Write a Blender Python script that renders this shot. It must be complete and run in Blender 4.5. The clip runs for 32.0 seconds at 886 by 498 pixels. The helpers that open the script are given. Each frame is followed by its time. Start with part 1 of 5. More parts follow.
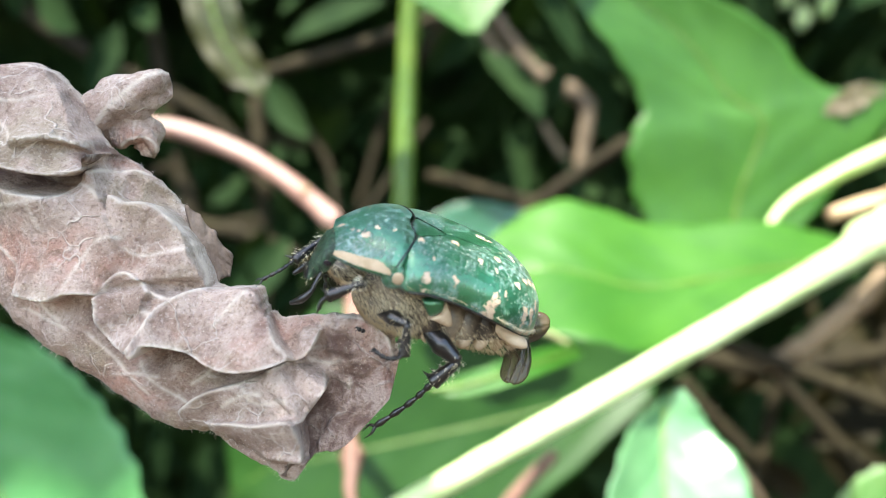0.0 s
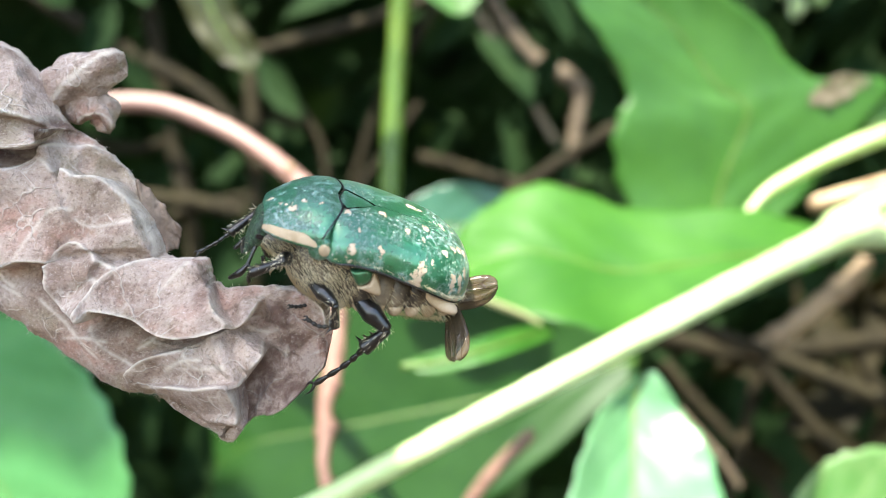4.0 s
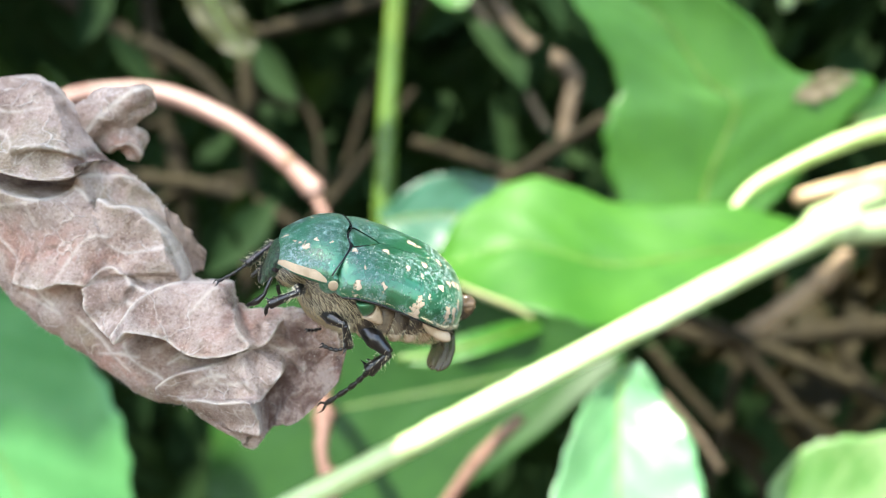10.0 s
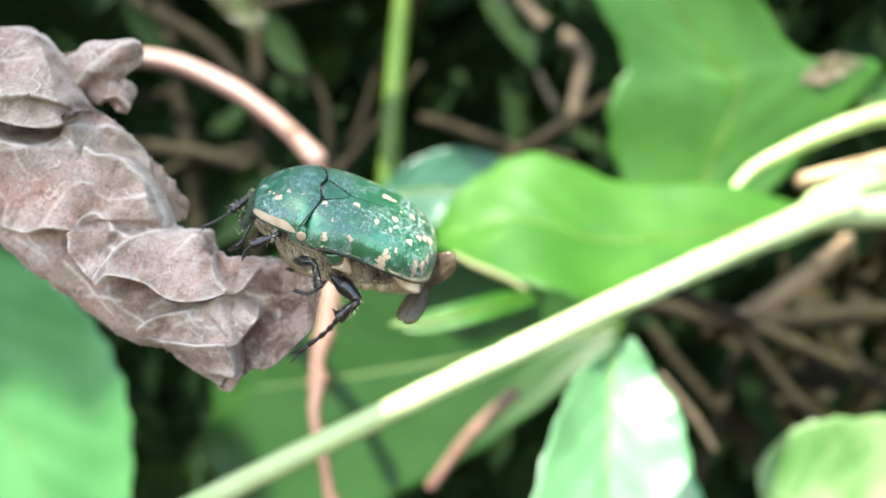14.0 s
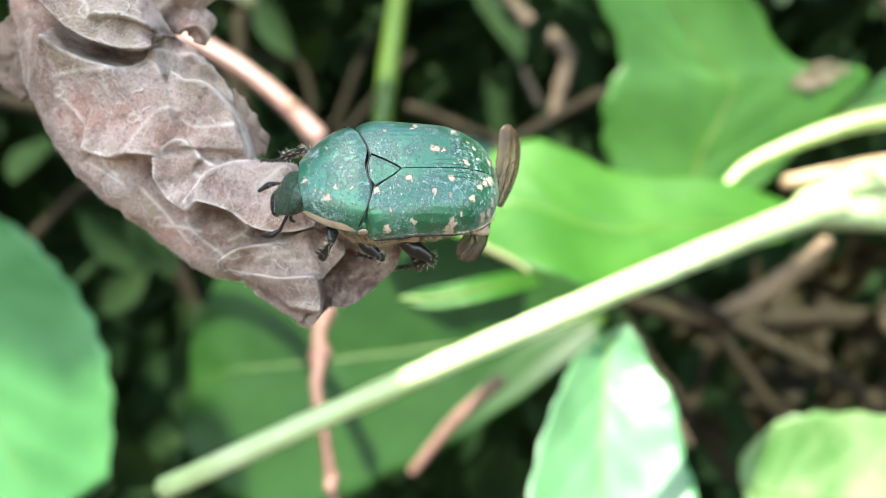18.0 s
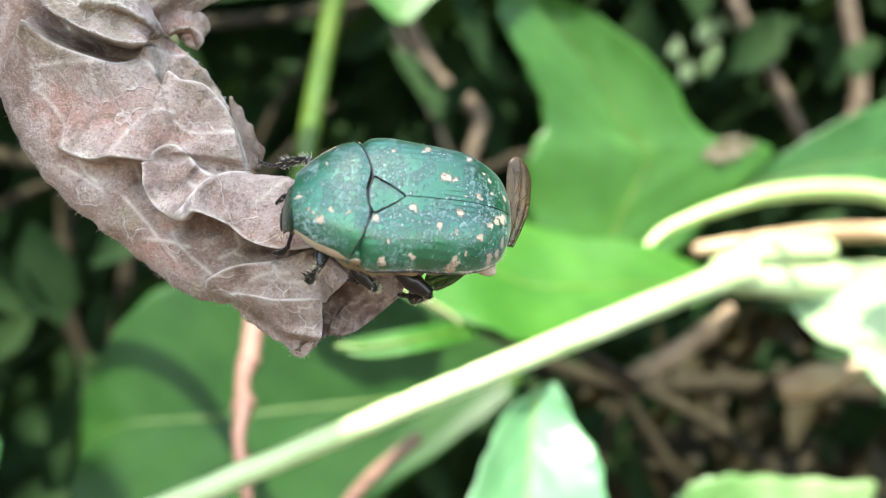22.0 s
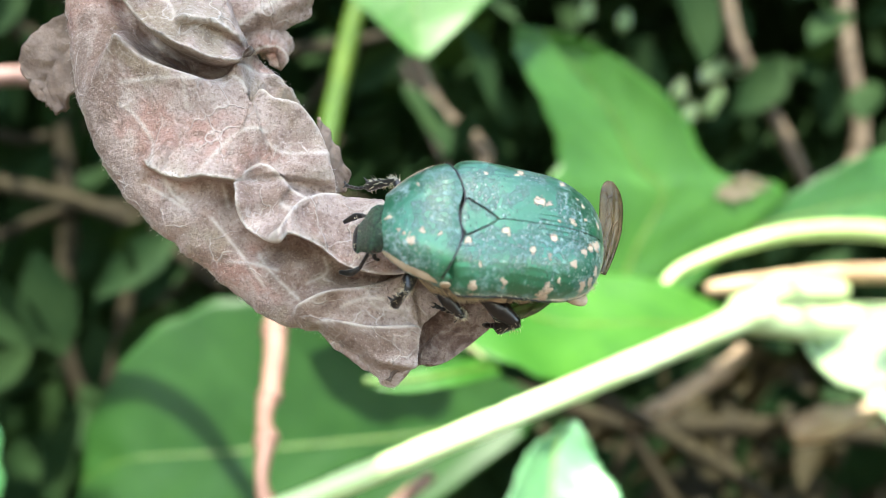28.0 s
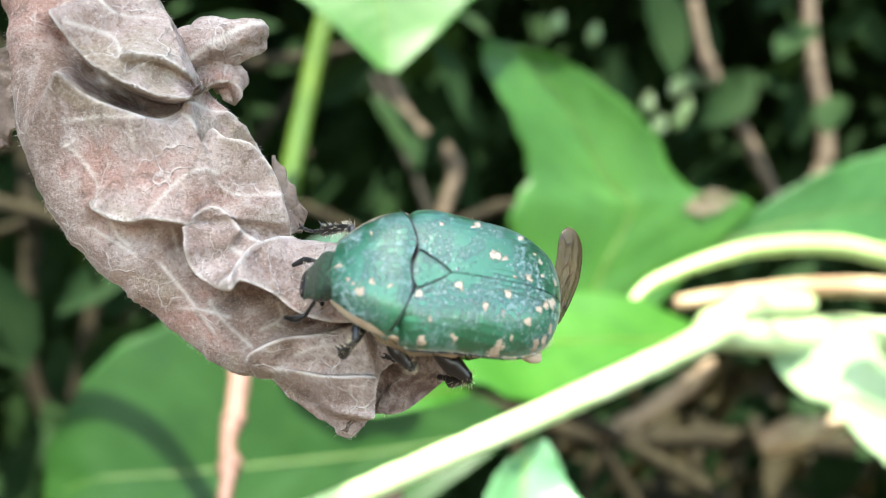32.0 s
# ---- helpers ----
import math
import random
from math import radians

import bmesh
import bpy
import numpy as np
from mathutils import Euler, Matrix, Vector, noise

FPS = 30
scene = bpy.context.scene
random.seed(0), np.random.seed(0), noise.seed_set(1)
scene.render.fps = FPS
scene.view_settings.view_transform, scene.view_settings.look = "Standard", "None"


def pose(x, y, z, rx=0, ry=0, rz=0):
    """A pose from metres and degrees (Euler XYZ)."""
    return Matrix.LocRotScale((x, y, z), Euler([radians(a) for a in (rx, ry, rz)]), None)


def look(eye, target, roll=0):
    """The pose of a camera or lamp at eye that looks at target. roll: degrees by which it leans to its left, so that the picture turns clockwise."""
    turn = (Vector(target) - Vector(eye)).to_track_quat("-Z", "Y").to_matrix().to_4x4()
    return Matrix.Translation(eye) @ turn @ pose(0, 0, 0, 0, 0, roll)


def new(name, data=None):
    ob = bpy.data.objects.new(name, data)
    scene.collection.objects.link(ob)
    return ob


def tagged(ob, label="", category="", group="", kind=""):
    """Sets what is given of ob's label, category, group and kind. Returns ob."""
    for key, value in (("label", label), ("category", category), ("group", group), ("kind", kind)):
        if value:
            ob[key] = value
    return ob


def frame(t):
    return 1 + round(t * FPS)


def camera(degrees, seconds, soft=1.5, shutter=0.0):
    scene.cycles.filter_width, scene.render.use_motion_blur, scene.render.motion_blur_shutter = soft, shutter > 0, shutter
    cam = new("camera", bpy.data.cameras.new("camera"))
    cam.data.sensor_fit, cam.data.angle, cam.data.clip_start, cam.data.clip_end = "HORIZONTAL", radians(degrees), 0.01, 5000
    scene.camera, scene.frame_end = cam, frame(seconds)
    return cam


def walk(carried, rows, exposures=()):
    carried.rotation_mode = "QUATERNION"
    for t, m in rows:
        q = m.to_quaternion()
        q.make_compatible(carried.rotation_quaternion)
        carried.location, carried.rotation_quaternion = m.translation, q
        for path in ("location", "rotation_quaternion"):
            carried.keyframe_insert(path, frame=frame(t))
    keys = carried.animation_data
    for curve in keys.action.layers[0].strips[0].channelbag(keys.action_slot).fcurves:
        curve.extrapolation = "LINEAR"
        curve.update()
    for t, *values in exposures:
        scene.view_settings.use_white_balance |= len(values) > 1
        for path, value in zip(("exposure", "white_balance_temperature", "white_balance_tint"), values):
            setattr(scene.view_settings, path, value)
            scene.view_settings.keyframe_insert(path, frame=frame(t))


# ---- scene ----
DEGREES = 55.2
EYE = 1.0            # metres from the ground to the first eye


def at(x, y, z):
    """Millimetres from the first eye to metres in the world."""
    return Vector((x / 1000, y / 1000, EYE + z / 1000))


cam = camera(DEGREES, 32.0, 0.6)
cam.data.dof.use_dof = True
cam.data.dof.focus_distance = 0.083
cam.data.dof.aperture_fstop = 18.5
ROWS = [
    (0, -3.5, 12.6, -4.8, 91.94, 1.26, 0.13),
    (0.5, -0.3, 12.5, -5.5, 91.32, 0.85, 0.32),
    (1, -0.6, 10.6, -6.0, 91.63, 1.07, 0.45),
    (1.5, 0.9, 10.0, -6.4, 91.39, 0.56, 0.52),
    (2, -4.5, 8.3, -10.3, 91.92, 0.84, 0.33),
    (2.5, -4.2, 6.8, -6.5, 91.76, 0.49, 0.60),
    (3, -1.4, 6.8, -7.2, 91.70, 0.26, -0.28),
    (3.5, 2.5, 8.6, -6.6, 91.19, 0.02, 0.06),
    (5.5, 3.4, 4.6, -2.5, 90.24, 0.35, -0.01),
    (6, -0.9, 3.0, -6.6, 90.46, 1.11, 0.34),
    (6.5, 1.6, 3.7, -4.1, 89.76, 0.50, 0.57),
    (7, -2.2, 1.6, -2.9, 90.26, 0.61, 0.47),
    (7.5, -0.0, 0.5, -0.7, 90.22, 0.40, -0.05),
    (8, 1.2, -0.4, 0.1, 90.28, 0.41, -0.18),
    (8.5, 2.0, 0.1, 0.5, 90.10, 0.27, -0.00),
    (9, 0.0, 0.0, 0.0, 90.00, 0.00, 0.00),
    (9.5, -1.1, -1.8, -0.6, 89.59, -0.28, -0.28),
    (10, 1.4, -0.0, 0.2, 89.05, -0.61, -0.61),
    (10.5, -0.2, -3.5, -2.6, 89.22, -0.51, -0.56),
    (11, 1.9, -2.0, -4.0, 88.90, -0.88, -0.54),
    (11.5, 0.7, -2.2, -1.7, 88.88, -1.04, -0.53),
    (12, 3.4, -2.0, -0.3, 88.52, -1.45, -0.56),
    (12.5, 2.3, -2.1, -1.4, 88.23, -1.50, -0.37),
    (13, 2.3, -2.7, -1.3, 88.06, -1.70, 0.02),
    (13.5, 2.4, -1.1, 1.1, 87.85, -2.23, 0.17),
    (14, 5.9, -3.2, -2.5, 87.71, -2.08, 0.21),
    (14.5, 4.1, -1.7, -2.1, 87.22, -2.23, 0.28),
    (16.5, -1.5, -5.5, 1.3, 86.49, -3.85, -0.39),
    (17, -0.5, -4.0, -0.6, 86.55, -4.37, -0.92),
    (17.5, -6.5, -6.2, -7.1, 88.05, -4.15, -1.98),
    (18, -8.5, -2.7, -10.1, 87.97, -4.53, -2.67),
    (18.5, -15.8, -1.2, -10.9, 88.69, -4.96, -3.42),
    (19, -16.4, -3.8, -11.1, 89.81, -5.21, -4.36),
    (19.5, -16.9, -0.4, -7.6, 90.91, -6.30, -6.06),
    (20, -13.8, -0.1, -9.3, 92.21, -6.97, -7.87),
    (20.5, -14.1, 4.1, -10.8, 92.63, -7.39, -9.31),
    (21, -16.2, 4.1, -15.6, 92.82, -7.10, -9.99),
    (21.5, -18.2, 3.6, -14.3, 92.68, -7.23, -9.86),
    (22, -20.2, 3.9, -15.2, 92.93, -6.77, -10.06),
    (22.5, -18.8, 4.1, -15.9, 93.20, -7.08, -10.52),
    (23, -15.7, 3.5, -13.9, 93.46, -7.58, -10.81),
    (23.5, -15.5, 3.7, -15.6, 94.09, -7.40, -11.18),
    (24, -17.6, 4.6, -15.2, 94.72, -7.32, -11.26),
    (24.5, -25.3, 7.0, -16.5, 95.06, -7.36, -10.99),
    (25, -31.7, 8.9, -18.9, 95.75, -7.34, -10.71),
    (25.5, -37.4, 8.4, -18.3, 96.19, -7.45, -10.45),
    (26, -36.0, 13.1, -20.4, 95.77, -7.88, -10.41),
    (26.5, -30.9, 11.1, -18.4, 96.60, -7.08, -11.19),
    (28.5, -30.1, 8.1, -17.4, 95.26, -7.62, -10.83),
    (29, -31.4, 7.1, -19.1, 95.17, -7.36, -10.82),
    (29.5, -35.2, 8.4, -19.5, 95.66, -7.79, -11.41),
    (30, -35.9, 9.2, -18.2, 96.08, -7.51, -11.26),
    (30.5, -35.2, 8.5, -17.9, 96.21, -7.71, -12.08),
    (31, -32.8, 9.7, -14.5, 96.48, -7.63, -12.41),
    (31.5, -30.5, 9.1, -15.4, 96.47, -7.14, -12.76),
    (32, -28.9, 10.9, -13.4, 96.27, -7.24, -12.76),
]
walk(cam, [(t, pose(x / 1000, y / 1000, EYE + z / 1000, rx, ry, rz)) for t, x, y, z, rx, ry, rz in ROWS],
     [(0.0, 2.40, 7050, 10), (14.5, 2.40, 7050, 10), (21.0, 2.42, 7000, 10), (26.0, 2.54, 7000, 9), (32.0, 2.57, 7000, 8)])

# ---- world and sun ----
SUN_ELEVATION, SUN_ROTATION = 60, 200
world = bpy.data.worlds.new("sky")
world.use_nodes = True
scene.world = world
sky = world.node_tree.nodes.new("ShaderNodeTexSky")
sky.sky_type = "NISHITA"
sky.sun_disc = False
sky.sun_elevation, sky.sun_rotation = radians(SUN_ELEVATION), radians(SUN_ROTATION)
world.node_tree.links.new(sky.outputs[0], world.node_tree.nodes["Background"].inputs[0])
world.node_tree.nodes["Background"].inputs[1].default_value = 0.15
sun = new("sun", bpy.data.lights.new("sun", "SUN"))
sun.data.energy, sun.data.angle, sun.data.color = 3.6, radians(0.6), (1.0, 0.98, 0.94)
SUN_FROM = Vector((math.sin(radians(SUN_ROTATION)) * math.cos(radians(SUN_ELEVATION)),
                   math.cos(radians(SUN_ROTATION)) * math.cos(radians(SUN_ELEVATION)), math.sin(radians(SUN_ELEVATION))))
sun.matrix_world = look(at(0, 0, 0) + SUN_FROM * 3, at(0, 0, 0))

# ---- materials ----

class Nodes:
    """A small builder of node materials."""

    def __init__(self, name):
        self.mat = bpy.data.materials.new(name)
        self.mat.use_nodes = True
        self.tree = self.mat.node_tree
        self.bsdf = self.tree.nodes["Principled BSDF"]
        self.out = self.tree.nodes["Material Output"]
        self.coords = self.add("ShaderNodeTexCoord")

    def add(self, kind, **values):
        node = self.tree.nodes.new(kind)
        for key, value in values.items():
            if key == "operation":
                node.operation = value
            elif key == "blend":
                node.blend_type = value
            elif key == "mode":
                node.feature = value
        return node

    def link(self, a, b):
        self.tree.links.new(a, b)

    def put(self, socket, value):
        if isinstance(value, (int, float)):
            socket.default_value = value
        elif isinstance(value, tuple):
            socket.default_value = value
        else:
            self.link(value, socket)

    def math(self, operation, a, b=0.0, clamp=False):
        node = self.add("ShaderNodeMath", operation=operation)
        node.use_clamp = clamp
        self.put(node.inputs[0], a)
        self.put(node.inputs[1], b)
        return node.outputs[0]

    def noise(self, scale, detail=4.0, rough=0.6, where=None, warp=0.0):
        node = self.add("ShaderNodeTexNoise")
        self.link(where or self.coords.outputs["Object"], node.inputs["Vector"])
        node.inputs["Scale"].default_value, node.inputs["Detail"].default_value = scale, detail
        node.inputs["Roughness"].default_value, node.inputs["Distortion"].default_value = rough, warp
        return node.outputs["Fac"]

    def cells(self, scale, mode="F1", where=None):
        node = self.add("ShaderNodeTexVoronoi", mode=mode)
        self.link(where or self.coords.outputs["Object"], node.inputs["Vector"])
        node.inputs["Scale"].default_value = scale
        return node.outputs["Distance"]

    def mix_value(self, fac, a, b):
        node = self.add("ShaderNodeMix")
        for k, value in ((0, fac), (2, a), (3, b)):
            if isinstance(value, (int, float)):
                node.inputs[k].default_value = value
            else:
                self.link(value, node.inputs[k])
        return node.outputs[0]

    def ramp(self, value, low, high, to_low=0.0, to_high=1.0):
        node = self.add("ShaderNodeMapRange")
        node.interpolation_type = "SMOOTHSTEP"
        self.put(node.inputs[0], value)
        for k, v in enumerate((low, high, to_low, to_high)):
            node.inputs[k + 1].default_value = v
        return node.outputs[0]

    def mix(self, fac, a, b, blend="MIX"):
        node = self.add("ShaderNodeMixRGB", blend=blend)
        self.put(node.inputs[0], fac)
        for k, v in ((1, a), (2, b)):
            self.put(node.inputs[k], (*v, 1.0) if isinstance(v, tuple) and len(v) == 3 else v)
        return node.outputs[0]

    def bump(self, height, strength, distance):
        node = self.add("ShaderNodeBump")
        node.inputs["Strength"].default_value, node.inputs["Distance"].default_value = strength, distance
        self.put(node.inputs["Height"], height)
        self.link(node.outputs[0], self.bsdf.inputs["Normal"])
        return node.outputs[0]

    def set(self, **values):
        names = {"color": "Base Color", "rough": "Roughness", "metal": "Metallic", "coat": "Coat Weight", "coat_rough": "Coat Roughness", "coat_ior": "Coat IOR",
                 "alpha": "Alpha", "sheen": "Sheen Weight", "trans": "Transmission Weight", "spec": "Specular IOR Level", "sss": "Subsurface Weight"}
        for key, value in values.items():
            if isinstance(value, tuple) and len(value) == 3:
                value = (*value, 1.0)
            self.put(self.bsdf.inputs[names[key]], value)
        return self.mat


def leaf_material(name, dark, light, see=0.45, rough=0.45, spots=None, veins=True, spec=0.45):
    """A living leaf: two greens, veins along its map, light through the blade."""
    n = Nodes(name)
    uv = n.add("ShaderNodeSeparateXYZ")
    n.link(n.coords.outputs["UV"], uv.inputs[0])
    side = n.math("ABSOLUTE", n.math("SUBTRACT", uv.outputs[0], 0.5))
    wave = n.math("SINE", n.math("MULTIPLY", n.math("SUBTRACT", uv.outputs[1], n.math("MULTIPLY", side, 0.55)), 44.0))
    vein = n.math("MAXIMUM", n.ramp(wave, 0.93, 1.0), n.ramp(side, 0.018, 0.0))
    blotch = n.noise(28.0, 4.0)
    grain = n.cells(900.0)
    color = n.mix(n.ramp(blotch, 0.3, 0.7), dark, light)
    if veins:
        color = n.mix(n.math("MULTIPLY", vein, 0.10), color, (min(1, light[0] * 2.0), min(1, light[1] * 1.5), light[2] * 1.6))
    if spots:
        color = n.mix(n.ramp(n.noise(55.0, 5.0), 0.66, 0.72), color, spots)
    n.set(color=color, rough=rough, spec=spec)
    n.bump(n.math("ADD", n.math("MULTIPLY", grain, 0.3), n.math("MULTIPLY", vein, -0.25)), 0.35, 0.0006)
    through_leaf = n.add("ShaderNodeBsdfTranslucent")
    n.link(n.mix(1.0, color, (1.0, 1.0, 0.45), "MULTIPLY"), through_leaf.inputs[0])
    both = n.add("ShaderNodeMixShader")
    both.inputs[0].default_value = see
    n.link(n.bsdf.outputs[0], both.inputs[1])
    n.link(through_leaf.outputs[0], both.inputs[2])
    n.link(both.outputs[0], n.out.inputs[0])
    return n.mat


def stem_material(name, base, other, rough=0.5, scale=120.0, spec=0.5, relief=0.4):
    n = Nodes(name)
    stretch = n.add("ShaderNodeMapping")
    n.link(n.coords.outputs["Object"], stretch.inputs[0])
    stretch.inputs["Scale"].default_value = (1.0, 1.0, 1.0)
    big, fine = n.noise(scale * 0.35, 4.0), n.noise(scale * 5, 5.0)
    color = n.mix(n.ramp(big, 0.35, 0.7), base, other)
    color = n.mix(n.ramp(fine, 0.55, 0.8, 0.0, 0.35), color, (base[0] * 0.5, base[1] * 0.5, base[2] * 0.5))
    n.set(color=color, rough=rough, spec=spec)
    n.bump(n.math("ADD", big, n.math("MULTIPLY", fine, 0.5)), relief, 0.0008)
    return n.mat


def dry_leaf_material():
    n = Nodes("dry_leaf")
    blotch, grain, dent_tone = n.noise(90.0, 4.0, 0.55, warp=0.8), n.noise(3000.0, 4.0, 0.65), n.noise(420.0, 5.0, 0.6, warp=0.4)
    color = n.mix(n.ramp(blotch, 0.36, 0.64), (0.300, 0.208, 0.160), (0.470, 0.362, 0.300))
    color = n.mix(n.ramp(n.noise(62.0, 4.0), 0.50, 0.60, 0.0, 0.7), color, (0.430, 0.225, 0.165))
    color = n.mix(n.ramp(n.noise(85.0, 4.0), 0.53, 0.64, 0.0, 0.55), color, (0.290, 0.240, 0.150))
    # this noise also drives the bump: low spots darker, painting crease shade
    color = n.mix(n.ramp(dent_tone, 0.51, 0.64, 0.0, 0.4), color, (0.58, 0.480, 0.400))
    color = n.mix(n.ramp(dent_tone, 0.46, 0.34, 0.0, 0.55), color, (0.180, 0.120, 0.085))
    color = n.mix(n.ramp(grain, 0.54, 0.64, 0.0, 0.48), color, (0.150, 0.095, 0.066))
    color = n.mix(n.ramp(grain, 0.45, 0.36, 0.0, 0.28), color, (0.70, 0.59, 0.52))
    warp = n.add("ShaderNodeTexNoise")
    n.link(n.coords.outputs["Object"], warp.inputs["Vector"])
    warp.inputs["Scale"].default_value, warp.inputs["Detail"].default_value = 380.0, 3.0
    moved = n.add("ShaderNodeVectorMath", operation="MULTIPLY_ADD")
    n.link(warp.outputs["Color"], moved.inputs[0])
    moved.inputs[1].default_value = (0.0028, 0.0028, 0.0028)
    n.link(n.coords.outputs["Object"], moved.inputs[2])
    net = n.ramp(n.cells(230.0, "DISTANCE_TO_EDGE", moved.outputs[0]), 0.0, 0.035, 1.0, 0.0)
    net = n.math("MULTIPLY", net, n.ramp(n.noise(150.0, 2.0), 0.46, 0.6))
    color = n.mix(n.math("MULTIPLY", net, 0.55), color, (0.74, 0.65, 0.56))
    vein = n.add("ShaderNodeAttribute")
    vein.attribute_name = "vein"
    color = n.mix(n.math("MULTIPLY", vein.outputs["Fac"], n.ramp(dent_tone, 0.36, 0.54, 0.55, 0.95)), color, (0.70, 0.62, 0.52))
    # one dark brown for the stained tip and the painted shade of hollows
    stain_shade = n.add("ShaderNodeAttribute")
    stain_shade.attribute_name = "stain_shade"
    color = n.mix(n.math("MULTIPLY", stain_shade.outputs["Fac"], n.ramp(dent_tone, 0.40, 0.60, 0.9, 0.35)), color, (0.120, 0.068, 0.050))
    n.set(color=color, rough=0.85, spec=0.2, sheen=0.08)
    high = n.math("ADD", n.math("ADD", n.math("MULTIPLY", dent_tone, 0.8), n.math("MULTIPLY", grain, 0.35)), n.math("MULTIPLY", net, 0.16))
    n.bump(high, 1.0, 0.0009)
    return n.mat


def shell_material(name, spots, powder):
    """Green wing case: fine pits, chalky scuffs and cream scale spots at their own places (millimetres on the shell)."""
    n = Nodes(name)
    pos = n.coords.outputs["Object"]
    warp = n.add("ShaderNodeTexNoise")
    n.link(pos, warp.inputs["Vector"])
    warp.inputs["Scale"].default_value, warp.inputs["Detail"].default_value = 1400.0, 4.0
    moved = n.add("ShaderNodeVectorMath", operation="MULTIPLY_ADD")
    n.link(warp.outputs["Color"], moved.inputs[0])
    moved.inputs[1].default_value = (0.0011, 0.0011, 0.0)
    n.link(pos, moved.inputs[2])
    flat = n.add("ShaderNodeVectorMath", operation="MULTIPLY")
    n.link(moved.outputs[0], flat.inputs[0])
    flat.inputs[1].default_value = (1.0, 1.0, 0.03)
    ragged = n.ramp(n.noise(2600.0, 4.0, 0.7), 0.3, 0.7, 0.75, 1.6)
    mask = None
    for x, y, r in spots:
        gap = n.add("ShaderNodeVectorMath", operation="DISTANCE")
        n.link(flat.outputs[0], gap.inputs[0])
        gap.inputs[1].default_value = (x / 1000 + 0.00055, y / 1000 + 0.00055, 0.0)
        one = n.ramp(n.math("MULTIPLY", gap.outputs["Value"], ragged), r * 0.00068, r * 0.00100, 1.0, 0.0)
        mask = one if mask is None else n.math("MAXIMUM", mask, one)
    base = n.mix(n.ramp(n.noise(160.0, 3.0), 0.3, 0.7), (0.006, 0.146, 0.044), (0.014, 0.198, 0.098))
    place = n.add("ShaderNodeSeparateXYZ")
    n.link(pos, place.inputs[0])
    rear = n.ramp(place.outputs[0], -0.0005, -0.0085) if powder else n.ramp(place.outputs[0], 0.0050, 0.0080)
    chalk = n.math("MULTIPLY", n.ramp(n.noise(2100.0, 6.0, 0.85), 0.46, 0.57), n.ramp(n.noise(300.0, 4.0), 0.42, 0.56))
    chalk = n.math("MULTIPLY", chalk, n.math("ADD", n.math("MULTIPLY", rear, 0.55), 0.60))
    pits = n.cells(2400.0)
    base = n.mix(n.ramp(n.cells(3600.0), 0.22, 0.06, 0.0, 0.6), base, (0.004, 0.050, 0.020))
    color = n.mix(n.math("MULTIPLY", chalk, 0.85), base, (0.34, 0.51, 0.46))
    rows = n.add("ShaderNodeMapping")
    n.link(pos, rows.inputs[0])
    rows.inputs["Scale"].default_value = (1.25, 0.8, 0.8)
    dots = n.cells(2300.0, "F1", rows.outputs[0])
    dots = n.math("MULTIPLY", n.ramp(dots, 0.29, 0.15), n.ramp(n.noise(330.0, 3.0), 0.38, 0.58, 0.08, 1.0))
    stripe = n.math("SINE", n.math("MULTIPLY", place.outputs[1], 9800.0))
    flank = n.ramp(n.math("ABSOLUTE", place.outputs[1]), 0.0028, 0.0044)
    if powder:
        dots = n.math("MULTIPLY", dots, n.mix_value(flank, 1.0, n.ramp(stripe, 0.0, 0.7, 0.15, 1.5)))
    color = n.mix(dots if powder else n.math("MULTIPLY", dots, 0.5), color, (0.52, 0.56, 0.47))
    color = n.mix(n.math("MULTIPLY", n.ramp(pits, 0.22, 0.12), n.ramp(n.noise(300.0), 0.40, 0.58, 0.0, 0.8 if powder else 0.12)), color, (0.50, 0.52, 0.42))
    if powder:
        edge = n.math("MULTIPLY", n.ramp(place.outputs[2], -0.0031, -0.0043), n.ramp(place.outputs[0], -0.0035, -0.0070))
        edge = n.math("MULTIPLY", edge, n.ramp(n.noise(700.0, 5.0, 0.7), 0.44, 0.54))
        mask = n.math("MAXIMUM", mask, edge)
    if mask is not None:
        color = n.mix(mask, color, (0.56, 0.425, 0.290))
    dull = n.math("MAXIMUM", chalk, mask) if mask is not None else chalk
    n.set(color=color, rough=n.ramp(dull, 0.0, 1.0, 0.36, 0.75), metal=n.ramp(dull, 0.0, 0.6, 0.55, 0.0), coat=n.ramp(dull, 0.0, 0.7, 1.0, 0.2), coat_rough=0.30, coat_ior=1.68, spec=0.6, sheen=0.05)
    high = n.math("ADD", n.ramp(pits, 0.0, 0.25), n.math("MULTIPLY", dull, 0.4))
    if powder:
        high = n.math("ADD", high, n.math("MULTIPLY", n.math("MULTIPLY", stripe, flank), 0.07))
    n.bump(n.math("ADD", high, n.math("MULTIPLY", n.noise(900.0, 4.0), 0.5)), 1.0, 0.0003)
    return n.mat


def plain_material(name, base, other, rough, scale, metal=0.0, relief=0.3, depth=0.0002, coat=0.0):
    n = Nodes(name)
    color = n.mix(n.ramp(n.noise(scale, 4.0), 0.35, 0.7), base, other)
    n.set(color=color, rough=rough, metal=metal, coat=coat)
    n.bump(n.noise(scale * 3, 4.0), relief, depth)
    return n.mat


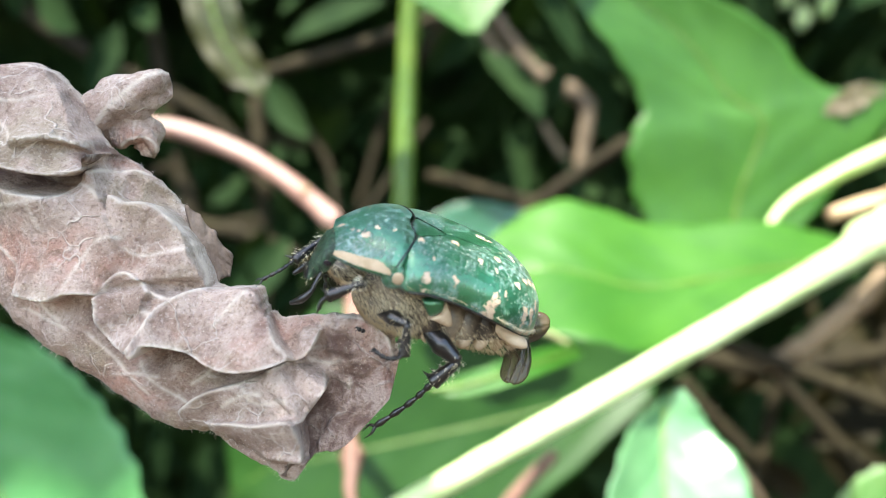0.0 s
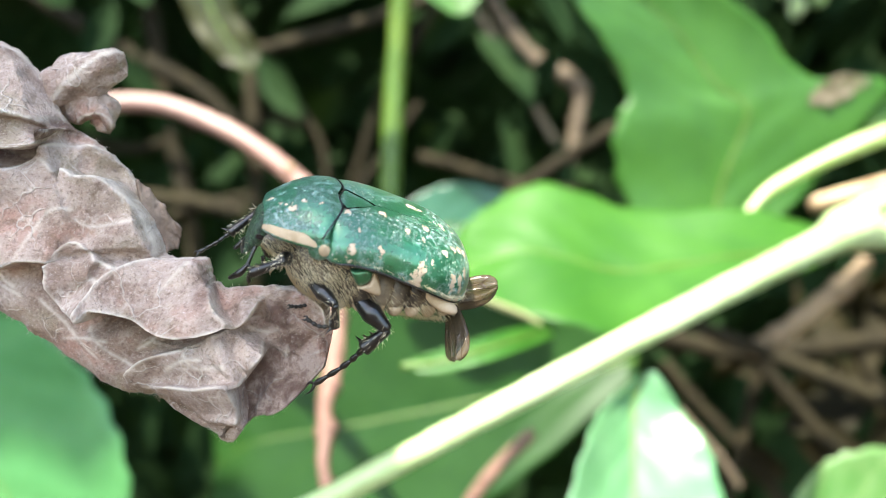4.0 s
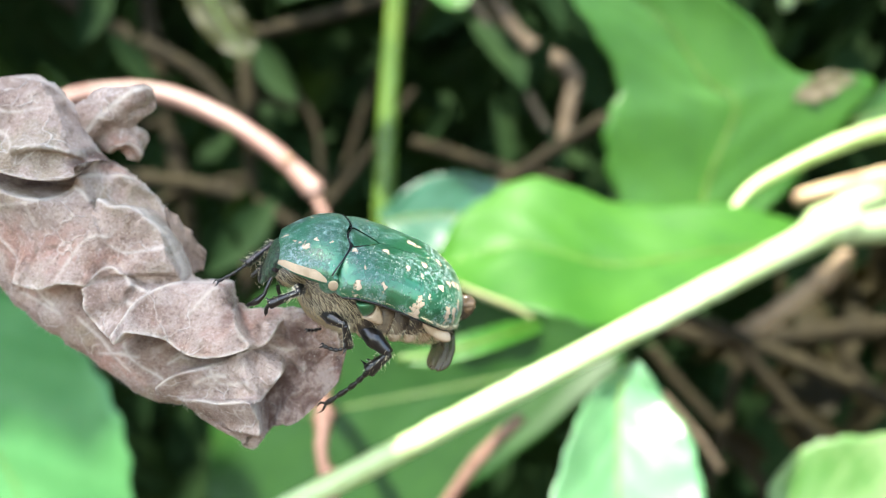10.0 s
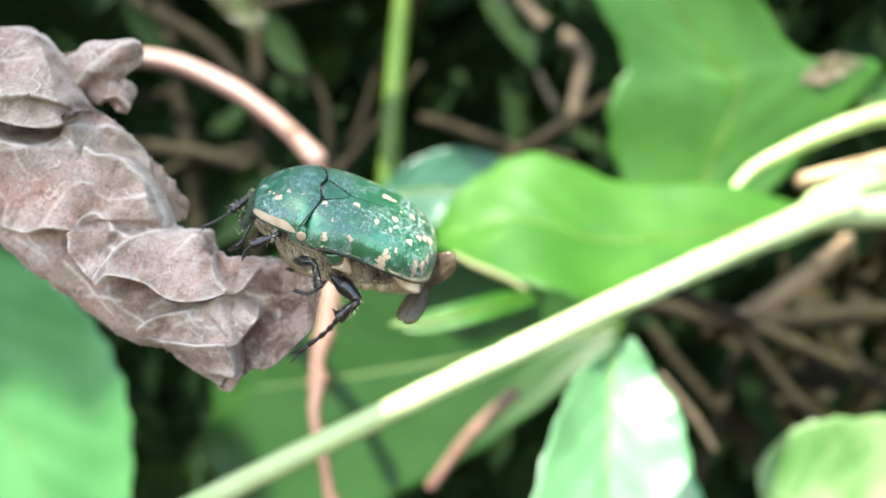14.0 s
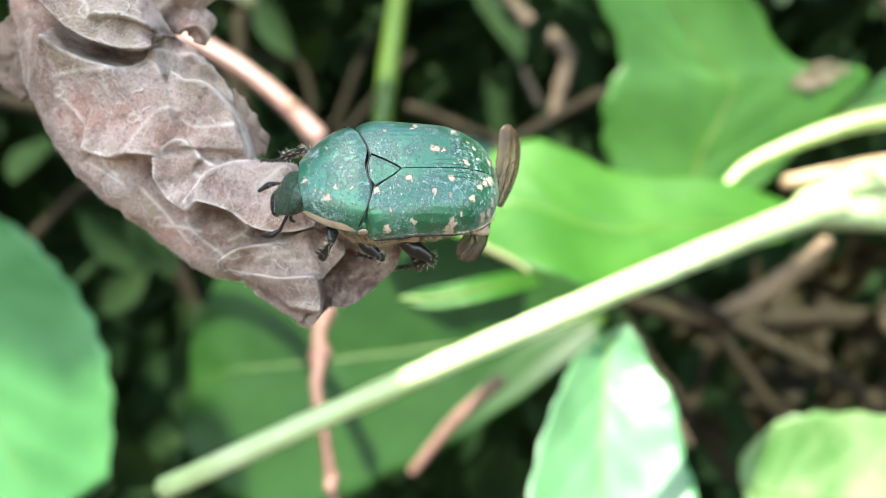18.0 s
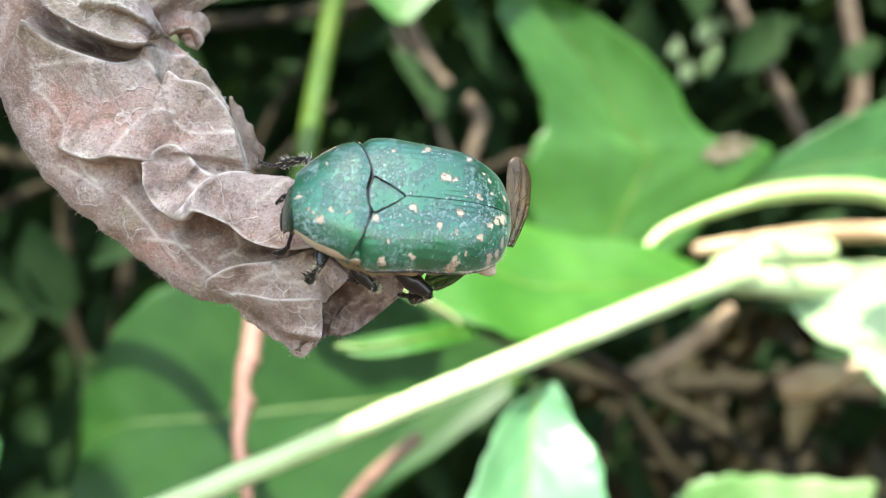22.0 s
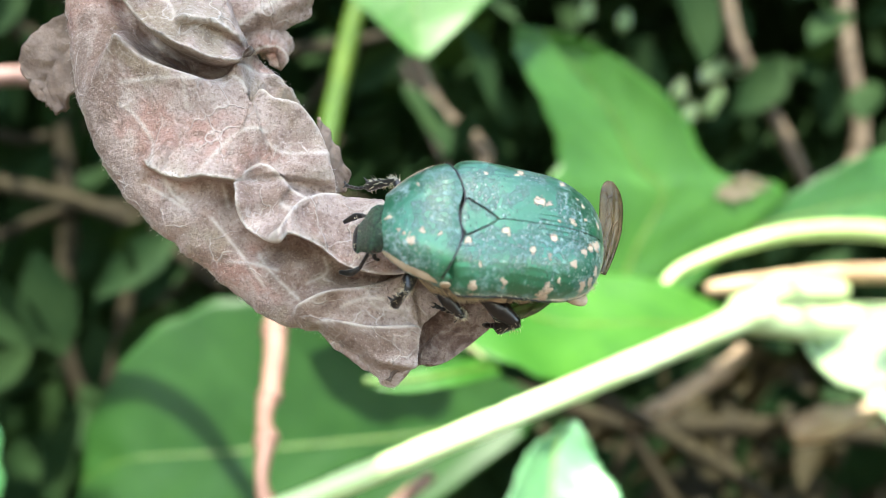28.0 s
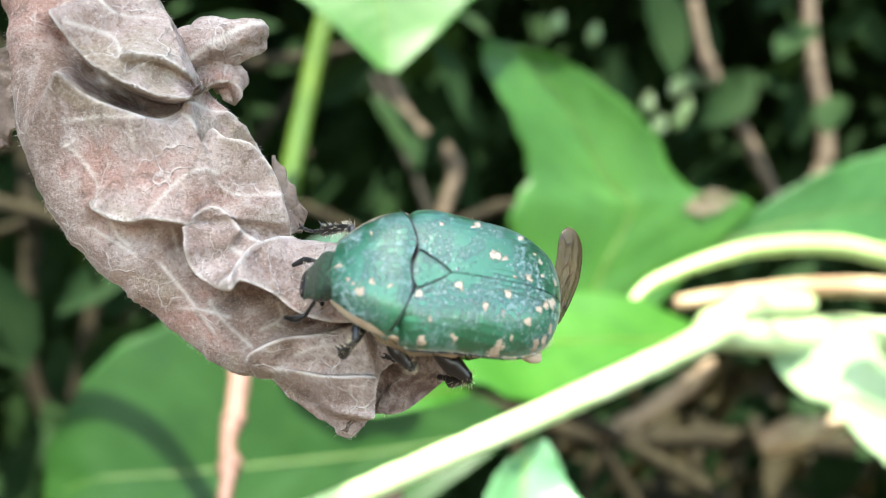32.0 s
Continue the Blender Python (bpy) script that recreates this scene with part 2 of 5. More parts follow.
def wing_material():
    """Smoky folded membrane with dark veins that run along it."""
    n = Nodes("wing_membrane")
    long = n.add("ShaderNodeMapping")
    n.link(n.coords.outputs["Object"], long.inputs[0])
    long.inputs["Scale"].default_value = (0.28, 1.0, 0.0)
    lines = n.ramp(n.cells(1150.0, "DISTANCE_TO_EDGE", long.outputs[0]), 0.0, 0.07, 1.0, 0.0)
    film = n.mix(n.ramp(n.noise(300.0, 4.0), 0.35, 0.7), (0.050, 0.034, 0.018), (0.105, 0.072, 0.038))
    color = n.mix(n.math("MULTIPLY", lines, 0.5), film, (0.020, 0.013, 0.009))
    n.set(color=color, rough=0.24, spec=0.4, alpha=n.ramp(lines, 0.0, 1.0, 0.78, 0.95))
    n.bump(n.math("ADD", n.noise(900.0), n.math("MULTIPLY", lines, 0.6)), 0.4, 0.00012)
    return n.mat


SPOTS = [(-2.6, -5.4, 0.5), (-2.2, -4.9, 0.35), (-6.8, -5.0, 0.5), (-4.1, -2.3, 0.75), (-4.9, -2.0, 0.4), (-8.1, -3.6, 0.25), (-8.6, -2.9, 0.28), (-7.3, -0.8, 0.45),
         (-8.8, -1.6, 0.3), (-5.9, -0.4, 0.25), (-0.9, 1.3, 0.55), (-5.4, 1.2, 0.45), (-3.3, 2.6, 0.43), (-10.0, 0.6, 0.55), (-9.2, 1.1, 0.5), (-8.6, 1.8, 0.4),
         (-7.5, 3.1, 0.4), (-5.1, 2.9, 0.28), (-1.1, 5.5, 0.42), (-5.3, 5.4, 0.6), (-4.8, 5.9, 0.5), (-10.4, -1.6, 0.35), (-10.2, 2.8, 0.4), (0.8, -4.5, 0.27),
         (1.15, 4.45, 0.3), (1.6, 5.9, 0.45), (2.5, 2.4, 0.35), (-6.2, 4.6, 0.3), (-8.9, 4.3, 0.5), (-9.8, 3.7, 0.45)]
BREAST_SPOTS = [(7.2, 2.45, 0.5), (6.8, -2.9, 0.26), (9.0, 0.1, 0.3), (4.9, 2.1, 0.3), (8.2, 1.4, 0.22), (6.3, 1.8, 0.22), (7.6, 1.9, 0.25)]
M = {
    "dry": dry_leaf_material(),
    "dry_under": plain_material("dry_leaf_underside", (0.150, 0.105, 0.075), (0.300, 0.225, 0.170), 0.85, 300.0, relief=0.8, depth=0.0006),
    "green": leaf_material("sunlit_leaf", (0.030, 0.130, 0.013), (0.051, 0.178, 0.019), see=0.38),
    "deep": leaf_material("deep_green_leaf", (0.024, 0.100, 0.018), (0.038, 0.140, 0.026), see=0.4),
    # the deep green cut down, with half shade put into the colour
    "dim": leaf_material("shade_toned_leaf", (0.013, 0.055, 0.009), (0.022, 0.078, 0.014), see=0.33, spec=0.25),
    # the next two greens are raised to carry part of the sun's glare
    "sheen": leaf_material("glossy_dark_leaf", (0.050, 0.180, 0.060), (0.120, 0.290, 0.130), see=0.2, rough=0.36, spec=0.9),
    "pale": leaf_material("sun_paled_leaf", (0.070, 0.190, 0.040), (0.270, 0.380, 0.170), see=0.3, rough=0.35),
    "side": leaf_material("smooth_green_leaf", (0.060, 0.230, 0.070), (0.090, 0.290, 0.095), see=0.35, rough=0.4, veins=False),
    "broad": leaf_material("broad_green_leaf", (0.026, 0.116, 0.011), (0.045, 0.163, 0.017), see=0.4),
    # withered brown, lowered so the tangle's shade lies in the colour
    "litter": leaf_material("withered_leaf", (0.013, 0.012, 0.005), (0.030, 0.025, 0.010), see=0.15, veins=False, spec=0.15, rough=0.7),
    "browned": leaf_material("browned_leaf", (0.09, 0.085, 0.04), (0.15, 0.12, 0.07), see=0.3, veins=False),
    "blue": leaf_material("bluish_leaf", (0.022, 0.100, 0.050), (0.040, 0.140, 0.075), see=0.3, rough=0.3),
    # green raised towards white: the sun's gloss is put into the colour
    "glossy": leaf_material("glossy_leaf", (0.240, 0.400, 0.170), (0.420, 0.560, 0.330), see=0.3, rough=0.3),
    "yellow": leaf_material("yellowing_leaf", (0.026, 0.042, 0.006), (0.052, 0.055, 0.008), spots=(0.16, 0.09, 0.03)),
    # leaf green taken near black: the thicket's shade is put into the colour
    "shade": leaf_material("shade_dark_leaf", (0.009, 0.024, 0.008), (0.018, 0.039, 0.013), see=0.13, veins=False, spec=0.05, rough=0.7),
    "stem": stem_material("pale_green_stem", (0.42, 0.56, 0.24), (0.54, 0.66, 0.35), 0.3, spec=0.9),
    "shoot": stem_material("yellow_green_stem", (0.27, 0.38, 0.11), (0.36, 0.47, 0.18), 0.35, spec=0.7),
    "vine": stem_material("green_stem", (0.055, 0.120, 0.014), (0.085, 0.155, 0.020), 0.42),
    "bud": stem_material("pale_bud", (0.30, 0.19, 0.10), (0.48, 0.37, 0.20), 0.5),
    "stub": stem_material("pale_tan_twig", (0.20, 0.145, 0.085), (0.30, 0.22, 0.13), 0.7),
    "petiole": stem_material("pale_petiole", (0.26, 0.28, 0.12), (0.34, 0.34, 0.17), 0.5),
    "stick": stem_material("brown_pink_stem", (0.120, 0.064, 0.045), (0.220, 0.122, 0.088), 0.65),
    "pink": stem_material("reddish_stem", (0.230, 0.130, 0.102), (0.300, 0.195, 0.158), 0.45),
    # twig brown kept very dark, with the thicket's shade in the colour
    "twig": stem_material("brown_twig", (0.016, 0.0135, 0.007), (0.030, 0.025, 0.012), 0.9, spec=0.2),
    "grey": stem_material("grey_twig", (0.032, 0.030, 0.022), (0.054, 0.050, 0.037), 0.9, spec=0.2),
    "tan": stem_material("tan_twig", (0.080, 0.060, 0.036), (0.125, 0.095, 0.058), 0.75),
    "soil": plain_material("leaf_litter_soil", (0.020, 0.014, 0.009), (0.060, 0.040, 0.024), 0.95, 9.0, relief=0.8, depth=0.02),
    "elytra": shell_material("green_wing_case", SPOTS, True),
    "breast": shell_material("green_breast_plate", BREAST_SPOTS, False),
    "plate": shell_material("green_plate", [], False),
    "cream": plain_material("cream_scales", (0.44, 0.33, 0.21), (0.55, 0.43, 0.29), 0.8, 900.0, depth=0.00015),
    "black": plain_material("black_chitin", (0.006, 0.006, 0.006), (0.016, 0.014, 0.011), 0.28, 700.0, coat=0.3),
    "belly": plain_material("dark_belly", (0.030, 0.024, 0.018), (0.230, 0.180, 0.120), 0.42, 430.0),
    "hair": plain_material("cream_hair", (0.74, 0.65, 0.43), (0.84, 0.77, 0.57), 0.6, 300.0),
    "fuzz": plain_material("leaf_fuzz", (0.62, 0.54, 0.46), (0.72, 0.64, 0.55), 0.8, 300.0),
    "wing": wing_material(),
    "head": plain_material("dark_head", (0.004, 0.018, 0.009), (0.045, 0.120, 0.060), 0.35, 2600.0, relief=1.0, coat=0.3),
    "eye": plain_material("dark_eye", (0.010, 0.010, 0.014), (0.020, 0.020, 0.028), 0.15, 900.0, coat=0.6),
}


# ---- mesh helpers ----
def spline(points, count):
    """Points of a smooth curve through the given points."""
    pts = np.array(points, float)
    n = len(pts)
    ext = np.vstack([2 * pts[0] - pts[1], pts, 2 * pts[-1] - pts[-2]])
    out = []
    for u in np.linspace(0, n - 1, count):
        k = min(int(u), n - 2)
        f = u - k
        a, b, c, d = ext[k], ext[k + 1], ext[k + 2], ext[k + 3]
        out.append(0.5 * (2 * b + (c - a) * f + (2 * a - 5 * b + 4 * c - d) * f * f + (3 * b - a - 3 * c + d) * f ** 3))
    return np.array(out)


def mesh_from(name, verts, faces, material, uvs=None, smooth=True):
    data = bpy.data.meshes.new(name)
    data.from_pydata([tuple(v) for v in verts], [], faces)
    data.materials.append(material)
    if smooth:
        data.polygons.foreach_set("use_smooth", [True] * len(data.polygons))
    if uvs is not None:
        layer = data.uv_layers.new(name="UVMap")
        loops = np.empty(len(data.loops), dtype=np.int32)
        data.loops.foreach_get("vertex_index", loops)
        layer.data.foreach_set("uv", np.asarray(uvs, float)[loops].ravel())
    data.update()
    return data


def part(name, verts, faces, material, parent=None, label="", uvs=None, smooth=True):
    ob = new(name, mesh_from(name, verts, faces, material, uvs, smooth))
    if parent is not None:
        ob.parent = parent
    return tagged(ob, label=label)


def grid_faces(rows, cols, close=False):
    faces = []
    for i in range(rows - 1):
        for j in range(cols if close else cols - 1):
            k = (j + 1) % cols
            faces.append((i * cols + j, i * cols + k, (i + 1) * cols + k, (i + 1) * cols + j))
    return faces


def tube_mesh(points, radii, sides=12, count=40, rough=0.0, seed=0, flat=1.0):
    """Vertices and faces of a rounded, capped tube along a curve (metres)."""
    line = spline(points, count)
    rad = np.interp(np.linspace(0, 1, count), np.linspace(0, 1, len(radii)), radii)
    tang = np.gradient(line, axis=0)
    tang /= np.linalg.norm(tang, axis=1)[:, None] + 1e-12
    ref = np.array([0.13, 0.31, 0.94]) if abs(tang[:, 2]).mean() < 0.8 else np.array([0.94, 0.31, 0.13])
    rng = np.random.default_rng(seed)
    verts = []
    ang = np.arange(sides) / sides * 2 * math.pi
    for i in range(count):
        a = np.cross(tang[i], ref)
        a /= np.linalg.norm(a)
        b = np.cross(tang[i], a)
        r = rad[i] * (1 + rough * rng.uniform(-1, 1, sides))
        verts.extend(line[i] + (np.cos(ang) * r)[:, None] * a + (np.sin(ang) * r * flat)[:, None] * b)
    faces = grid_faces(count, sides, True)
    verts.append(line[0] - tang[0] * rad[0] * 0.4)
    verts.append(line[-1] + tang[-1] * rad[-1] * 0.4)
    top = len(verts) - 1
    for j in range(sides):
        faces.append((j, top - 1, (j + 1) % sides))
        faces.append(((count - 1) * sides + (j + 1) % sides, top, (count - 1) * sides + j))
    return verts, faces


def stem(name, points, radii, material, label, category="stem", parent=None, rough=0.05, seed=0, sides=14, count=60):
    v, f = tube_mesh([at(*p) for p in points], [r / 1000 for r in radii], sides, count, rough, seed)
    ob = part(name, v, f, material, parent)
    if parent is None:
        tagged(ob, label, category)
    return ob


def blade(name, ribs, material, label="", cup=4.0, ripple=1.0, seed=0, parent=None, rows=48, cols=25, thick=0.35, waves=9.0):
    """A leaf blade from ribs: left edge (x, y, z) and right edge (x, y, z), in millimetres, from base to tip."""
    ribs = np.array(ribs, float)
    left, right = spline(ribs[:, :3], rows), spline(ribs[:, 3:], rows)
    rng = np.random.default_rng(seed)
    ph = rng.uniform(0, 6.28, 4)
    verts, uvs, middle = [], [], []
    for i in range(rows):
        across = right[i] - left[i]
        along = (left[min(i + 1, rows - 1)] + right[min(i + 1, rows - 1)]) - (left[max(i - 1, 0)] + right[max(i - 1, 0)])
        normal = np.cross(across, along)
        normal /= np.linalg.norm(normal) + 1e-9
        if normal[1] > 0:
            normal = -normal
        width = np.linalg.norm(across)
        for j in range(cols):
            t = j / (cols - 1)
            s = abs(t - 0.5) * 2
            v = i / (rows - 1)
            lift = cup * (s ** 1.6 - 0.4) * min(1, width / 40) + ripple * math.sin(v * waves * 2 + ph[0]) * s ** 2
            lift += 0.35 * ripple * math.sin((v - 0.3 * s) * 42) * (1 - s) - 0.5 * ripple * math.exp(-(s * 9) ** 2)
            edge = 1 + 0.02 * math.sin(v * 60 + ph[1]) * s
            p = left[i] + across * (0.5 + (t - 0.5) * edge) + normal * lift
            verts.append(at(*p))
            uvs.append((t, v))
            if j == cols // 2:
                middle.append(at(*(p + normal * 0.25)))
    ob = part(name, verts, grid_faces(rows, cols), material, parent, label, uvs)
    solid = ob.modifiers.new("thickness", "SOLIDIFY")
    solid.thickness = thick / 1000
    return ob, middle


def leaf_thing(name, ribs, material, label, stalk=None, **more):
    """A living leaf: blade, midrib and side veins, and its stalk."""
    thing = tagged(new(name), label, "leaf")
    ob, middle = blade("blade", ribs, material, parent=thing, **more)
    v, f = tube_mesh(middle[::3] + [middle[-1]], [0.0009, 0.0006, 0.0002], 8, 40)
    part("midrib", v, f, M["vine"], thing, "raised pale midrib")
    if stalk:
        v, f = tube_mesh([at(*p) for p in stalk], [0.0013, 0.0010], 10, 24)
        part("stalk", v, f, M["vine"], thing)
    return thing


# ---- ground and far undergrowth ----
def ground():
    rng = np.random.default_rng(4)
    n = 60
    ext = np.sign(np.linspace(-1, 1, n)) * np.abs(np.linspace(-1, 1, n)) ** 3 * 400
    verts = [(x, y, 0.02 * math.sin(x * 9.1) * math.cos(y * 7.3) + rng.uniform(-0.012, 0.012)) for x in ext for y in ext]
    tagged(part("ground", verts, grid_faces(n, n), M["soil"]), "dark soil with leaf litter under the bushes", "ground", kind="structure")


def backdrop():
    """The closed wall of undergrowth far behind the plants, its shade in the leaf colour."""
    rows, cols = 30, 80
    rng = np.random.default_rng(9)
    verts = []
    for i in range(rows):
        for j in range(cols):
            a = radians(-105 + 210 * j / (cols - 1))
            r = 1.5 + rng.uniform(-0.06, 0.06) - 0.012 * i
            verts.append((r * math.sin(a), r * math.cos(a), -0.1 + 3.2 * i / (rows - 1)))
    tagged(part("backdrop", verts, grid_faces(rows, cols), M["shade"]), "leafy undergrowth far behind the plants, its shade in the colour", "undergrowth", kind="structure")


def undergrowth(name, count, lo, hi, size, seed, material, label):
    """Many small leaves between two corners (millimetres), as one loose mass."""
    rng = np.random.default_rng(seed)
    verts, faces, uvs = [], [], []
    for _ in range(count):
        c = rng.uniform(lo, hi)
        q = Euler(rng.uniform(-1.1, 1.1, 3)).to_matrix()
        ln = size * rng.uniform(0.5, 1.4)
        wd = ln * rng.uniform(0.3, 0.55)
        base = len(verts)
        for i, (v, w) in enumerate(((0, 0.1), (0.25, 0.8), (0.55, 1.0), (0.8, 0.6), (1.0, 0.02))):
            for s in (-1, 0, 1):
                p = q @ Vector((s * w * wd / 2, -0.12 * ln * abs(s) * w - 0.1 * ln * v * v, (v - 0.5) * ln))
                verts.append(at(*(c + np.array(p))))
                uvs.append((0.5 + s / 2, v))
        for i in range(4):
            for j in range(2):
                a = base + i * 3 + j
                faces.append((a, a + 1, a + 4, a + 3))
    tagged(part(name, verts, faces, material, uvs=uvs), label, "foliage", kind="stuff")


ground()
backdrop()
# two unseen roofs of leaves, added to block sky and sun behind
undergrowth("unseen_canopy", 900, (-700, 520, 330), (900, 900, 430), 120, 21, M["shade"], "unseen dense leaves added to keep light off the thicket")
undergrowth("unseen_high_canopy", 1100, (-900, 900, 560), (1200, 1450, 680), 160, 22, M["shade"], "unseen dense leaves added high up to darken the thicket")
undergrowth("undergrowth", 1500, (-800, 840, -520), (1000, 1300, 700), 105, 3, M["shade"], "undergrowth leaves far behind, darkened to stand for shade")
undergrowth("near_undergrowth", 240, (-420, 480, -260), (560, 640, 300), 55, 8, M["shade"], "small leaves among the tangled twigs, darkened to stand for shade")

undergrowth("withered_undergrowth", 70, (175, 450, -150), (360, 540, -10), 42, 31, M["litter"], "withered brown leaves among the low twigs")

# ---- living leaves ----
def nearer(ribs, k):
    """The same leaf at k times its distance and size."""
    return [tuple(v * k for v in rib) for rib in ribs]


lobed = leaf_thing("lobed_leaf", nearer([(92, 356, 0, 134, 358, 4), (76, 357, 22, 160, 357, 32), (72, 356, 46, 184, 354, 66), (78, 356, 64, 152, 356, 70),
                          (66, 355, 86, 130, 356, 94), (52, 354, 106, 98, 354, 112), (50, 352, 117, 76, 352, 117)], 1.03),
           M["broad"], "broad sunlit green leaf with a browned lobe tip", cup=3, seed=2)
blade("browned_tip", nearer([(152, 354, 61, 152, 354, 58), (160, 353, 68, 161, 353, 57.5), (168, 352.6, 70, 168, 352.6, 61), (176, 352, 68, 175, 352, 66)], 1.03), M["browned"], parent=lobed, label="dry brown tip of a leaf lobe",
      cup=2, seed=61, rows=20, cols=13)
leaf_thing("flat_leaf", [(140, 316, 6, 136, 300, -6), (105, 310, 11, 88, 280, -20), (66, 307, 12, 56, 262, -29), (34, 304, 20, 33, 258, -24),
                         (14, 300, 8, 14, 262, -19), (2, 290, -8, 4, 272, -13)],
           M["green"], "wide bright green leaf lying almost flat behind the beetle", cup=2, seed=5)
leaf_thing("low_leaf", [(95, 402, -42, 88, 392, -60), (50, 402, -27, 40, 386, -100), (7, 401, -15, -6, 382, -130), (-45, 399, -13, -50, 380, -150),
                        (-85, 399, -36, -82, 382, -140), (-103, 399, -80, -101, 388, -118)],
           M["dim"], "large green leaf under the dry leaf, half shade in its colour", cup=4, seed=7)
leaf_thing("side_leaf", [(-215, 330, 0, -170, 328, -18), (-230, 328, -40, -150, 328, -29), (-225, 326, -80, -131, 328, -48), (-200, 324, -125, -115, 326, -78),
                         (-160, 322, -160, -112, 324, -118)],
           M["side"], "smooth green leaf with patches of sunlight", cup=5, seed=11)
leaf_thing("hanging_leaf", [(-62, 346, 152, 62, 346, 158), (-38, 342, 120, 42, 342, 130), (-16, 338, 104, 28, 340, 110), (6, 336, 89, 12, 336, 89)],
           M["broad"], "pointed green leaf hanging down from above", cup=3, seed=13, ripple=0.15)
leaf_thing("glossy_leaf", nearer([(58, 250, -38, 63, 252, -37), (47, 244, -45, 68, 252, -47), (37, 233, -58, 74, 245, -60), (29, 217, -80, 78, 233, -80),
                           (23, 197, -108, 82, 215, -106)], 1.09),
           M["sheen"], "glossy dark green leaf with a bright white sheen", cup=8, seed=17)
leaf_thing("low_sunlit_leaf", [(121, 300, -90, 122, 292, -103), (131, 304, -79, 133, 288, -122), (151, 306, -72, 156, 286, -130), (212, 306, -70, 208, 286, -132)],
           M["pale"], "ribbed leaf near the ground, sun glare partly in its colour", cup=5, seed=19)
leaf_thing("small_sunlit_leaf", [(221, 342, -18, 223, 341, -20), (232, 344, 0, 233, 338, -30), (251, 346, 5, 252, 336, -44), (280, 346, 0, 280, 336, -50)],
           M["glossy"], "small leaf at the end of a pale stem, sun glare in its colour", cup=3, seed=23)
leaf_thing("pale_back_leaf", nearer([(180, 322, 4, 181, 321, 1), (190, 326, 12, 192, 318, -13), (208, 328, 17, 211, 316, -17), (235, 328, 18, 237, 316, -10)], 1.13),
           M["glossy"], "leaf behind the thick stem, sun glare put into its colour", cup=3, seed=67)
leaf_thing("back_leaf", [(205, 418, 60, 212, 418, 56), (250, 420, 96, 260, 414, 60), (300, 422, 123, 305, 412, 62), (362, 424, 140, 362, 410, 60)],
           M["deep"], "deep green leaf behind the pale stems", cup=3, seed=29)
leaf_thing("bluish_leaf", [(-24, 372, 9, -20, 370, 2), (0, 376, 26, 0, 368, -8), (28, 376, 24, 26, 368, -6), (44, 372, 12, 42, 368, 0)],
           M["blue"], "small bluish green leaf behind the beetle", cup=3, seed=31)
leaf_thing("yellow_leaf", [(-122, 399, 128, -98, 399, 128), (-116, 399, 108, -92, 399, 108), (-104, 399, 90, -83, 399, 92), (-88, 398, 80, -84, 398, 80)],
           M["yellow"], "small yellowing leaf tip among the twigs", cup=2, seed=37)

curled = leaf_thing("curled_leaf_tip", [(-7.8, 220, -31.4, -7.4, 219, -32.8), (0, 221, -28.6, 1, 219, -33.8), (11, 224, -25.6, 12, 221, -31.6), (22, 232, -23.4, 24, 229, -28.6), (32, 248, -24, 34, 246, -27)],
           M["green"], "narrow yellow-green leaf tip curling forward", cup=2, seed=43, ripple=0.3)
stem("petiole", [(8, 244, -13.5), (14, 245, -16.5), (20, 248, -19), (26, 251, -21.5), (31, 253, -24.5)], [0.5, 0.9, 1.1, 1.0, 0.8], M["petiole"], "", parent=curled)
# pale leaves set here as stand-ins for far glints of sun
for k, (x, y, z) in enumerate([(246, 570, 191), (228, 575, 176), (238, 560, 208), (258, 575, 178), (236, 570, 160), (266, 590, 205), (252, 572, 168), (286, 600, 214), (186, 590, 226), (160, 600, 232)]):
    sprig = leaf_thing("glint_leaf", [(x - 2, y, z - 6, x + 2, y, z - 6), (x - 5, y - 3, z, x + 5, y - 4, z - 1), (x - 3, y - 5, z + 5, x + 4, y - 5, z + 4), (x - 1, y - 7, z + 9, x + 1, y - 7, z + 9)],
                       M["glossy"], "small pale leaf standing for a far glint of sun", cup=1, seed=50 + k, rows=14, cols=9)
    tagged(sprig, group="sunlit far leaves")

# ---- stems and twigs ----
pale = tagged(new("sunlit_plant"), "thick pale green stem in bright sun crossing behind the beetle", "stem")
stem("stalk", [(-60.6, 200.4, -79.7), (-37.1, 188.7, -64.5), (-6.1, 182.4, -46.6), (17, 184.7, -34.9), (39.8, 192.9, -24.8), (62.5, 207.1, -16.1), (85, 227.3, -8.9), (107.3, 253.5, -3.2), (129.4, 285.6, 1.0), (144.1, 308, 3.5), (196, 353, 8.0), (264, 388, 16.0), (345, 412, 22)],
     [2.7, 2.7, 2.65, 2.75, 3.0, 3.3, 3.7, 4.3, 5.4, 6.6, 8.0, 9.4, 10], M["stem"], "", count=110, parent=pale)
stem("node", [(137.5, 298, 3.4), (142, 304, 4.6), (149, 311, 6.0), (157, 319, 7.2)], [5.6, 7.6, 8.0, 6.6], M["stem"], "", parent=pale)
stem("side_shoot", [(146, 308, 8), (158, 319, 13.5), (186, 344, 20), (226, 368, 26)], [3.6, 4.4, 5.0, 5.0], M["stem"], "", parent=pale)
stem("upright_stem", [(-4, 406, 250), (-10, 404, 186), (-17, 404, 119), (-21, 404, 59), (-23, 404, 11), (-25, 404, -70), (-30, 404, -170)], [4.2, 4.4, 4.7, 4.9, 5.0, 5.1, 5.1], M["vine"],
     "straight upright green stem behind the beetle")
